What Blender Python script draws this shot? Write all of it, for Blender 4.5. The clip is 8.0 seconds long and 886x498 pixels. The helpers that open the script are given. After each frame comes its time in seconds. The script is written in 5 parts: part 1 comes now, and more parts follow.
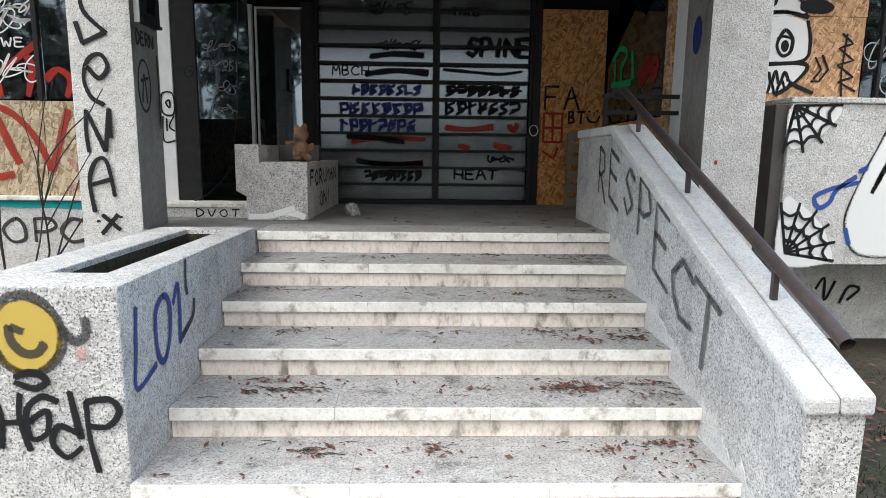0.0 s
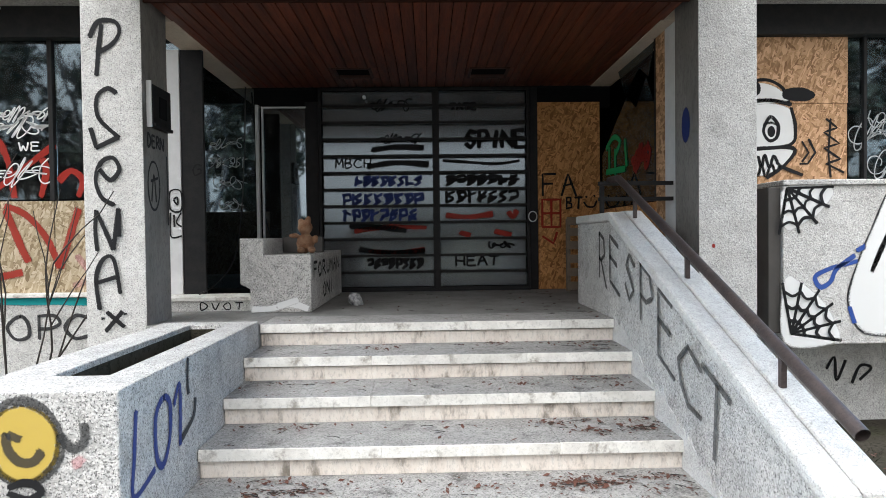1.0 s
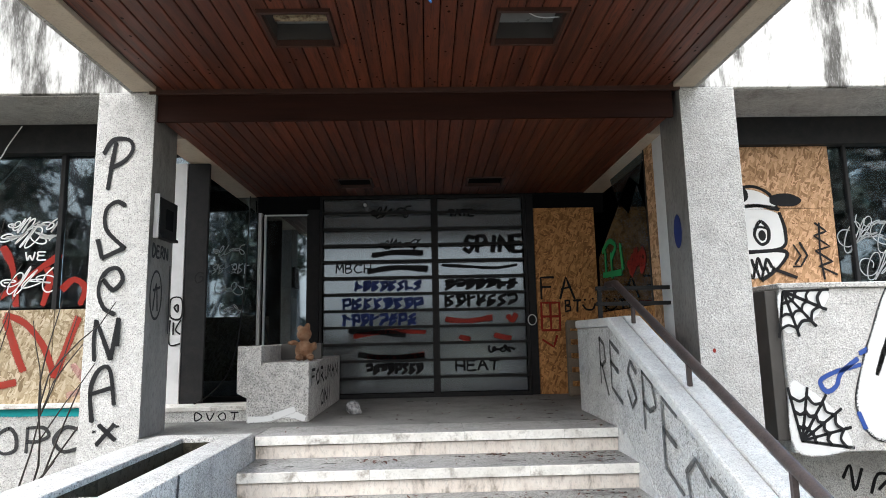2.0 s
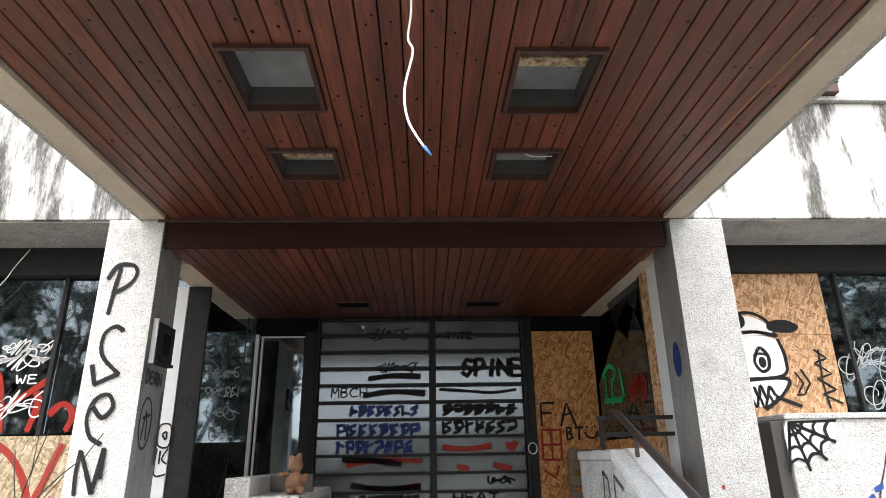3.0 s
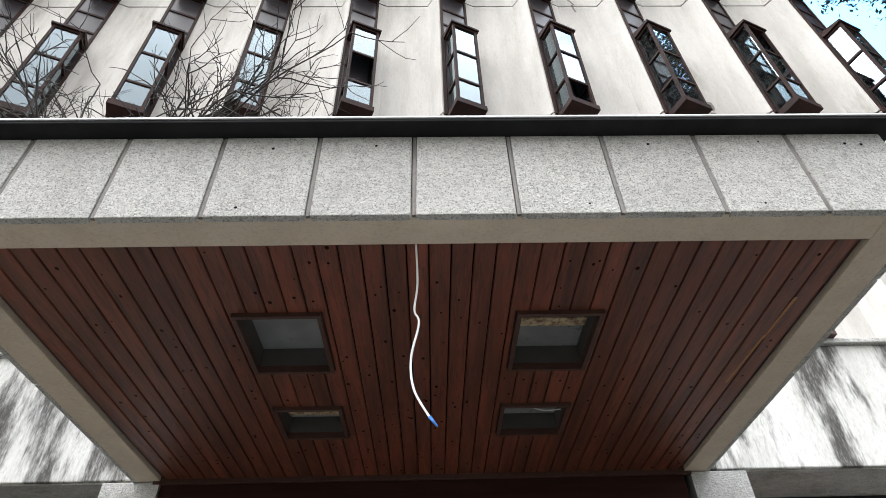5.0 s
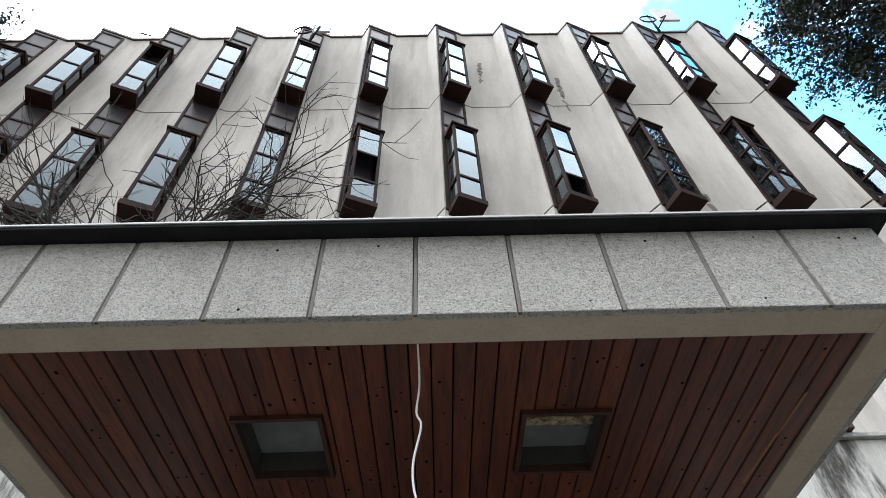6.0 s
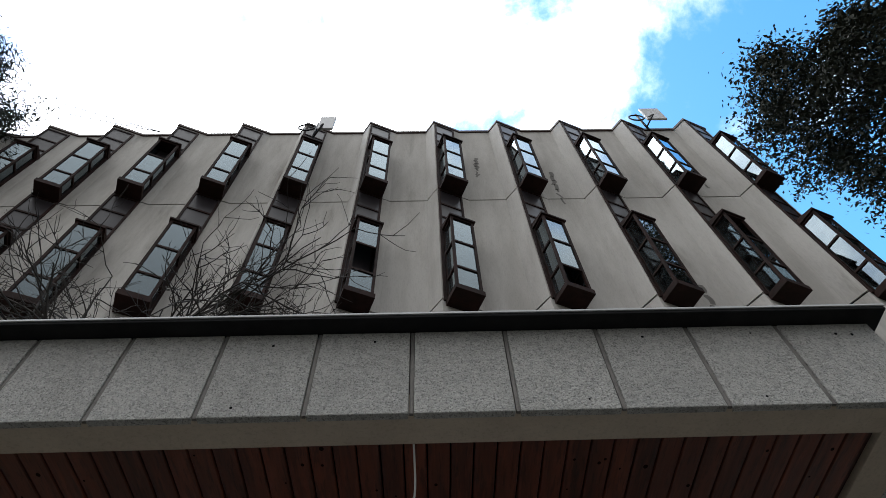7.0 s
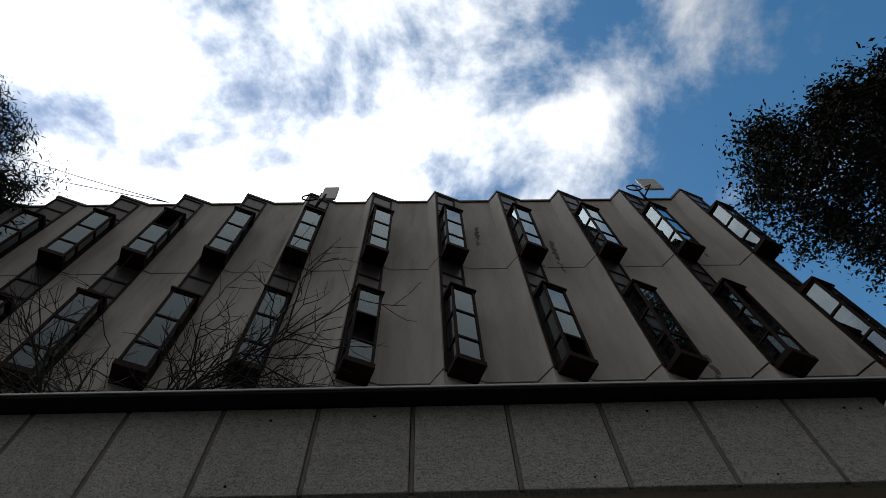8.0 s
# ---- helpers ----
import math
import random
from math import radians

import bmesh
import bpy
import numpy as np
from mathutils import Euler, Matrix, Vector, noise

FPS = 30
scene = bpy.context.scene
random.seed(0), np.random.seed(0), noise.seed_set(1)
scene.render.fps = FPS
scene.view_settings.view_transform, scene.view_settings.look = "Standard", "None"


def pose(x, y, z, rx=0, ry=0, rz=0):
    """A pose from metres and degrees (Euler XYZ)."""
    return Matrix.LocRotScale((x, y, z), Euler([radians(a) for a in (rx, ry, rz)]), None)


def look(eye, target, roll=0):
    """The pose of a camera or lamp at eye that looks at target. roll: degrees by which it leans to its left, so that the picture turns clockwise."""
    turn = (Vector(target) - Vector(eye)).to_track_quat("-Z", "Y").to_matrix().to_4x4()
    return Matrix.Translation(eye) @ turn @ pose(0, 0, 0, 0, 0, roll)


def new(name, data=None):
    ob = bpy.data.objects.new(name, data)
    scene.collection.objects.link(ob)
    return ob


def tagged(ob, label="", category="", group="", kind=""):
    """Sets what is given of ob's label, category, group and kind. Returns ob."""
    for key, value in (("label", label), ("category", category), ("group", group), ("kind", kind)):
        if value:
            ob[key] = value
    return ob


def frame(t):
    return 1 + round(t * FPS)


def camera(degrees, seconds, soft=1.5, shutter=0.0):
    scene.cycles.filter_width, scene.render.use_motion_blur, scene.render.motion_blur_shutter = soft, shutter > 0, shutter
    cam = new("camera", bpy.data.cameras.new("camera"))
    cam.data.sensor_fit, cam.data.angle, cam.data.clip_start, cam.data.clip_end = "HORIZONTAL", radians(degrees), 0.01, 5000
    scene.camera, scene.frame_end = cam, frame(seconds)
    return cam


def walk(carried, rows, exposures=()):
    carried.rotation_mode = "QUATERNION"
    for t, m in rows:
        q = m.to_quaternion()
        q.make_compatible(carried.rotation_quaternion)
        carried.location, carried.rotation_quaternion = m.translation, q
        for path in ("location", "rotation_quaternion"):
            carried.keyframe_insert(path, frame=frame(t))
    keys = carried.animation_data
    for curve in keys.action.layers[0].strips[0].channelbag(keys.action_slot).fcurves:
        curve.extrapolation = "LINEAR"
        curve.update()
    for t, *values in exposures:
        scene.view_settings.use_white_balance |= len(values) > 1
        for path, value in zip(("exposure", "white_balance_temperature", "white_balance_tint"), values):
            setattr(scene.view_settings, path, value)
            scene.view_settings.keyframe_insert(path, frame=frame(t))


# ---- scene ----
cam = camera(72.7, 8.0, soft=0.75)
PATH = [
    (0, (0.037, -4.148, 0.532), (0.097, -2.173, 0.222), 0.7),
    (0.5, (0.04, -4.158, 0.561), (0.106, -2.166, 0.398), 0.3),
    (1, (0.042, -4.165, 0.585), (0.092, -2.167, 0.545), -0.7),
    (1.5, (0.045, -4.181, 0.61), (0.099, -2.184, 0.71), -1.1),
    (1.7, (0.046, -4.187, 0.62), (0.099, -2.195, 0.795), -1.1),
    (2.8, (0.05, -4.247, 0.689), (0.123, -2.334, 1.271), -1.3),
    (3, (0.046, -4.254, 0.707), (0.112, -2.366, 1.365), -0.9),
    (3.5, (0.047, -4.27, 0.728), (0.116, -2.46, 1.575), -1.4),
    (4, (0.049, -4.289, 0.752), (0.112, -2.557, 1.75), -1.8),
    (4.5, (0.054, -4.317, 0.767), (0.106, -2.69, 1.93), -2.0),
    (5, (0.054, -4.348, 0.781), (0.1, -2.85, 2.104), -1.8),
    (5.2, (0.053, -4.359, 0.791), (0.104, -2.906, 2.164), -2.2),
    (6.5, (0.07, -4.402, 0.795), (0.105, -3.23, 2.415), -2.6),
    (7, (0.068, -4.421, 0.797), (0.119, -3.375, 2.5), -3.3),
    (7.5, (0.065, -4.428, 0.798), (0.129, -3.488, 2.562), -4.0),
    (8, (0.069, -4.443, 0.795), (0.12, -3.594, 2.606), -3.9),
]
EXPOSURES = [(0, 2.25, 6220, 10), (1.7, 2.6, 6180, 10), (3.0, 3.15, 6400, 12), (3.5, 3.4, 6400, 12), (4.0, 3.05, 6300, 11), (4.5, 2.65, 6200, 10), (5.2, 2.1, 6150, 10), (6.3, 1.35, 6050, 9), (7.0, 0.3, 6100, 9), (8.0, -1.45, 6250, 9)]
walk(cam, [(t, look(eye, target, roll)) for t, eye, target, roll in PATH], EXPOSURES)

# ---- exposure and light ----
SUN_EL, SUN_AZ = 52.0, -38.0          # the sun stands behind the building, to the west of its axis
sun_dir = Vector((math.sin(radians(SUN_AZ)) * math.cos(radians(SUN_EL)), math.cos(radians(SUN_AZ)) * math.cos(radians(SUN_EL)), math.sin(radians(SUN_EL))))

world = bpy.data.worlds.new("sky")
scene.world = world
world.use_nodes = True
wn, wl = world.node_tree.nodes, world.node_tree.links
wn.clear()


def wnode(kind, **kw):
    n = wn.new(kind)
    for k, v in kw.items():
        n.inputs[k].default_value = v
    return n


def wmath(op, a, b=None):
    n = wn.new("ShaderNodeMath")
    n.operation = op
    for i, v in enumerate((a, b)):
        if v is None:
            continue
        if isinstance(v, (int, float)):
            n.inputs[i].default_value = v
        else:
            wl.new(v, n.inputs[i])
    return n.outputs[0]


tc = wn.new("ShaderNodeTexCoord")
sky = wn.new("ShaderNodeTexSky")
sky.sky_type, sky.sun_disc = "NISHITA", False
sky.sun_elevation, sky.sun_rotation = radians(SUN_EL), radians(SUN_AZ)
sky.air_density, sky.dust_density, sky.ozone_density = 1.0, 0.6, 1.5
# clouds lie on a flat layer: the direction divided by its height
sep = wn.new("ShaderNodeSeparateXYZ")
wl.new(tc.outputs["Generated"], sep.inputs[0])
zz = wmath("MAXIMUM", sep.outputs[2], 0.06)
comb = wn.new("ShaderNodeCombineXYZ")
wl.new(wmath("DIVIDE", sep.outputs[0], zz), comb.inputs[0])
wl.new(wmath("DIVIDE", sep.outputs[1], zz), comb.inputs[1])
comb.inputs[2].default_value = 1.3
n1 = wnode("ShaderNodeTexNoise", Scale=2.8, Detail=12.0, Roughness=0.60, Distortion=0.2)
wl.new(comb.outputs[0], n1.inputs["Vector"])
n2 = wnode("ShaderNodeTexNoise", Scale=0.9, Detail=3.0, Roughness=0.5)
wl.new(comb.outputs[0], n2.inputs["Vector"])
dot = wn.new("ShaderNodeVectorMath")
dot.operation = "DOT_PRODUCT"
wl.new(tc.outputs["Generated"], dot.inputs[0])
dot.inputs[1].default_value = sun_dir
glow = wmath("MAXIMUM", dot.outputs["Value"], 0.0)
near = wmath("POWER", glow, 3.0)
behind = wmath("MULTIPLY", wmath("MAXIMUM", wmath("MULTIPLY", sep.outputs[1], -1.0), 0.0), 0.75)
dens = wmath("ADD", behind, wmath("ADD", wmath("ADD", wmath("MULTIPLY", n1.outputs["Fac"], 0.75), wmath("MULTIPLY", n2.outputs["Fac"], 0.45)), wmath("MULTIPLY", near, 0.19)))
ramp = wn.new("ShaderNodeMapRange")
ramp.interpolation_type = "SMOOTHSTEP"
ramp.inputs["From Min"].default_value, ramp.inputs["From Max"].default_value = 0.625, 0.81
wl.new(dens, ramp.inputs["Value"])
# an overcast layer is darker towards the horizon than overhead
grade = wmath("ADD", 0.35, wmath("MULTIPLY", wmath("MAXIMUM", sep.outputs[2], 0.0), 0.75))
bright = wmath("ADD", wmath("MULTIPLY", grade, 6.2), wmath("MULTIPLY", wmath("POWER", glow, 3.0), 56.0))
cloud = wn.new("ShaderNodeCombineColor")
wl.new(wmath("MULTIPLY", bright, 1.02), cloud.inputs[0])
wl.new(bright, cloud.inputs[1])
wl.new(wmath("MULTIPLY", bright, 0.97), cloud.inputs[2])
mix = wn.new("ShaderNodeMix")
mix.data_type = "RGBA"
wl.new(ramp.outputs[0], mix.inputs["Factor"])
blue = wn.new("ShaderNodeHueSaturation")
blue.inputs["Hue"].default_value, blue.inputs["Saturation"].default_value, blue.inputs["Value"].default_value = 0.487, 1.26, 2.85
wl.new(sky.outputs[0], blue.inputs["Color"])
wl.new(blue.outputs[0], mix.inputs["A"])
wl.new(cloud.outputs[0], mix.inputs["B"])
bg = wnode("ShaderNodeBackground", Strength=0.12)
wl.new(mix.outputs["Result"], bg.inputs["Color"])
wout = wn.new("ShaderNodeOutputWorld")
wl.new(bg.outputs[0], wout.inputs[0])

sun = new("sun", bpy.data.lights.new("sun", "SUN"))
sun.data.energy, sun.data.angle, sun.data.color = 1.0, radians(12), (1.0, 0.96, 0.9)
sun.matrix_world = look(sun_dir * 60, (0, 0, 0))

# ---- materials ----


def material(name, colour, rough=0.8, metal=0.0, colour2=None, scale=6.0, amount=0.6, grain=0.0, grain_scale=180.0, bump=0.0, stain=None,
             stain_scale=1.2, stain_at=(0.52, 0.7), stretch=(1, 1, 1), local=False, vary=0.0, spec=0.5, coat=0.0):
    """A surface of two tones at a broad and a fine scale, with grain, relief, and stains of their own shape."""
    m = bpy.data.materials.new(name)
    m.use_nodes = True
    nt = m.node_tree
    nd, lk = nt.nodes, nt.links
    b = nd["Principled BSDF"]
    b.inputs["Metallic"].default_value = metal
    b.inputs["Specular IOR Level"].default_value = spec
    b.inputs["Coat Weight"].default_value = coat
    if local:
        src = nd.new("ShaderNodeTexCoord").outputs["Object"]
        info = nd.new("ShaderNodeObjectInfo")
        sh = nd.new("ShaderNodeVectorMath")
        sh.operation = "MULTIPLY_ADD"
        lk.new(info.outputs["Random"], sh.inputs[0])
        sh.inputs[1].default_value = (17.0, 31.0, 23.0)
        lk.new(src, sh.inputs[2])
        src = sh.outputs[0]
    else:
        src = nd.new("ShaderNodeNewGeometry").outputs["Position"]
    mp = nd.new("ShaderNodeMapping")
    mp.inputs["Scale"].default_value = stretch
    lk.new(src, mp.inputs["Vector"])

    def noise_tex(s, detail=5.0, r=0.6):
        n = nd.new("ShaderNodeTexNoise")
        n.inputs["Scale"].default_value, n.inputs["Detail"].default_value, n.inputs["Roughness"].default_value = s, detail, r
        lk.new(mp.outputs[0], n.inputs["Vector"])
        return n.outputs["Fac"]

    def mixed(fac, a, c):
        n = nd.new("ShaderNodeMix")
        n.data_type = "RGBA"
        if isinstance(fac, float):
            n.inputs["Factor"].default_value = fac
        else:
            lk.new(fac, n.inputs["Factor"])
        for sock, v in (("A", a), ("B", c)):
            if isinstance(v, tuple):
                n.inputs[sock].default_value = (*v, 1)
            else:
                lk.new(v, n.inputs[sock])
        return n.outputs["Result"]

    def ranged(v, lo, hi, out_hi=1.0):
        n = nd.new("ShaderNodeMapRange")
        n.interpolation_type = "SMOOTHSTEP"
        n.inputs["From Min"].default_value, n.inputs["From Max"].default_value, n.inputs["To Max"].default_value = lo, hi, out_hi
        lk.new(v, n.inputs["Value"])
        return n.outputs[0]

    c2 = colour2 or tuple(v * 0.7 for v in colour)
    col = mixed(ranged(noise_tex(scale), 0.35, 0.68, amount), colour, c2)
    if stain:
        col = mixed(ranged(noise_tex(stain_scale, 8.0, 0.68), *stain_at), col, stain)
    if grain:
        g = noise_tex(grain_scale * 0.28, 6.0, 0.75)
        col = mixed(ranged(g, 0.46, 0.62, min(grain * 0.8, 0.7)), col, tuple(v * 0.50 for v in colour))
        g = noise_tex(grain_scale, 4.0, 0.75)
        col = mixed(ranged(g, 0.535, 0.585, grain), col, tuple(v * 0.12 for v in colour))
        col = mixed(ranged(noise_tex(grain_scale * 0.8, 3.0, 0.6), 0.56, 0.62, grain * 0.6), col, tuple(min(v * 1.35, 0.85) for v in colour))
    if vary:
        info = nd.new("ShaderNodeObjectInfo")
        hsv = nd.new("ShaderNodeHueSaturation")
        mr = nd.new("ShaderNodeMapRange")
        mr.inputs["To Min"].default_value, mr.inputs["To Max"].default_value = 1 - vary, 1 + vary
        lk.new(info.outputs["Random"], mr.inputs["Value"])
        lk.new(mr.outputs[0], hsv.inputs["Value"])
        lk.new(col, hsv.inputs["Color"])
        col = hsv.outputs[0]
    lk.new(col, b.inputs["Base Color"])
    r = nd.new("ShaderNodeMapRange")
    r.inputs["To Min"].default_value, r.inputs["To Max"].default_value = max(rough - 0.1, 0.02), min(rough + 0.1, 1.0)
    lk.new(noise_tex(scale * 3), r.inputs["Value"])
    lk.new(r.outputs[0], b.inputs["Roughness"])
    if bump:
        bp = nd.new("ShaderNodeBump")
        bp.inputs["Strength"].default_value, bp.inputs["Distance"].default_value = bump, 0.014
        lk.new(noise_tex(grain_scale * 0.6, 4.0, 0.65), bp.inputs["Height"])
        lk.new(bp.outputs[0], b.inputs["Normal"])
    return m


def glass_material(name, tint=(0.55, 0.6, 0.62), gain=1.1, dirt=0.05, film=(0.35, 0.35, 0.34), even=0.0, blur=0.03):
    m = bpy.data.materials.new(name)
    m.use_nodes = True
    nd, lk = m.node_tree.nodes, m.node_tree.links
    nd.clear()
    out = nd.new("ShaderNodeOutputMaterial")
    tr, gl, df = nd.new("ShaderNodeBsdfTransparent"), nd.new("ShaderNodeBsdfGlossy"), nd.new("ShaderNodeBsdfDiffuse")
    tr.inputs[0].default_value = (*tint, 1)
    gl.inputs["Roughness"].default_value = blur
    gl.inputs["Color"].default_value = (0.78, 0.92, 1.0, 1)
    df.inputs[0].default_value = (*film, 1)
    fr = nd.new("ShaderNodeFresnel")
    fr.inputs["IOR"].default_value = 1.6
    mu = nd.new("ShaderNodeMath")
    mu.operation = "MULTIPLY"
    mu.use_clamp = True
    mu.inputs[1].default_value = 1.15 * gain
    lk.new(fr.outputs[0], mu.inputs[0])
    m1, m2 = nd.new("ShaderNodeMixShader"), nd.new("ShaderNodeMixShader")
    nz = nd.new("ShaderNodeTexNoise")
    nz.inputs["Scale"].default_value, nz.inputs["Detail"].default_value = 11.0, 8.0
    mr = nd.new("ShaderNodeMapRange")
    mr.inputs["From Min"].default_value, mr.inputs["From Max"].default_value, mr.inputs["To Max"].default_value = 0.4, 0.8, dirt * 2
    mr.inputs["To Min"].default_value = even
    lk.new(nd.new("ShaderNodeNewGeometry").outputs["Position"], nz.inputs["Vector"])
    lk.new(nz.outputs["Fac"], mr.inputs["Value"])
    lk.new(mr.outputs[0], m2.inputs[0])
    lk.new(mu.outputs[0], m1.inputs[0])
    lk.new(tr.outputs[0], m1.inputs[1])
    lk.new(gl.outputs[0], m1.inputs[2])
    lk.new(m1.outputs[0], m2.inputs[1])
    lk.new(df.outputs[0], m2.inputs[2])
    lk.new(m2.outputs[0], out.inputs[0])
    return m


def osb_material(name, base=(0.41, 0.235, 0.115)):
    """Pressed strand board: flakes at three directions in straw and brown."""
    m = bpy.data.materials.new(name)
    m.use_nodes = True
    nd, lk = m.node_tree.nodes, m.node_tree.links
    b = nd["Principled BSDF"]
    b.inputs["Roughness"].default_value = 0.75
    pos = nd.new("ShaderNodeNewGeometry").outputs["Position"]
    col = None
    for k, (ang, s) in enumerate(((12, 34), (-35, 30), (68, 38))):
        turn = nd.new("ShaderNodeMapping")
        turn.inputs["Rotation"].default_value = (0, radians(ang), 0)
        lk.new(pos, turn.inputs["Vector"])
        warp = nd.new("ShaderNodeTexNoise")
        warp.inputs["Scale"].default_value = 9.0
        lk.new(pos, warp.inputs["Vector"])
        bend = nd.new("ShaderNodeVectorMath")
        bend.operation = "MULTIPLY_ADD"
        lk.new(warp.outputs["Color"], bend.inputs[0])
        bend.inputs[1].default_value = (0.05, 0.05, 0.05)
        lk.new(turn.outputs[0], bend.inputs[2])
        mp = nd.new("ShaderNodeMapping")
        mp.inputs["Scale"].default_value = (s * 0.42, s * 0.6, s * 1.7)
        lk.new(bend.outputs[0], mp.inputs["Vector"])
        v = nd.new("ShaderNodeTexVoronoi")
        v.inputs["Scale"].default_value = 1.0
        lk.new(mp.outputs[0], v.inputs["Vector"])
        rp = nd.new("ShaderNodeValToRGB")
        rp.color_ramp.elements[0].color = (base[0] * 0.50, base[1] * 0.44, base[2] * 0.36, 1)
        rp.color_ramp.elements[1].color = (base[0] * 1.5, base[1] * 1.6, base[2] * 1.9, 1)
        e = rp.color_ramp.elements.new(0.5)
        e.color = (*base, 1)
        sp = nd.new("ShaderNodeSeparateColor")
        lk.new(v.outputs["Color"], sp.inputs[0])
        lk.new(sp.outputs[k], rp.inputs[0])
        if col is None:
            col = rp.outputs[0]
        else:
            mx = nd.new("ShaderNodeMix")
            mx.data_type = "RGBA"
            pick = nd.new("ShaderNodeMath")
            pick.operation = "GREATER_THAN"
            pick.inputs[1].default_value = 0.5
            lk.new(sp.outputs[(k + 1) % 3], pick.inputs[0])
            lk.new(pick.outputs[0], mx.inputs["Factor"])
            lk.new(col, mx.inputs["A"])
            lk.new(rp.outputs[0], mx.inputs["B"])
            col = mx.outputs["Result"]
    lk.new(col, b.inputs["Base Color"])
    return m


def paint_material(name, colour, solid=0.88):
    """Spray paint: solid along the middle of the stroke, speckled and thinning to its edge."""
    m = bpy.data.materials.new(name)
    m.use_nodes = True
    nd, lk = m.node_tree.nodes, m.node_tree.links
    b = nd["Principled BSDF"]
    b.inputs["Base Color"].default_value = (*colour, 1)
    b.inputs["Roughness"].default_value = 0.75
    b.inputs["Specular IOR Level"].default_value = 0.2
    at = nd.new("ShaderNodeAttribute")
    at.attribute_name = "body"
    nz = nd.new("ShaderNodeTexNoise")
    nz.inputs["Scale"].default_value, nz.inputs["Detail"].default_value = 160.0, 3.0
    lk.new(nd.new("ShaderNodeNewGeometry").outputs["Position"], nz.inputs["Vector"])
    ad = nd.new("ShaderNodeMath")
    ad.operation = "ADD"
    lk.new(at.outputs["Fac"], ad.inputs[0])
    lk.new(nz.outputs["Fac"], ad.inputs[1])
    mr = nd.new("ShaderNodeMapRange")
    mr.interpolation_type = "SMOOTHSTEP"
    mr.inputs["From Min"].default_value, mr.inputs["From Max"].default_value, mr.inputs["To Max"].default_value = 0.62, 1.0, solid
    lk.new(ad.outputs[0], mr.inputs["Value"])
    lk.new(mr.outputs[0], b.inputs["Alpha"])
    return m


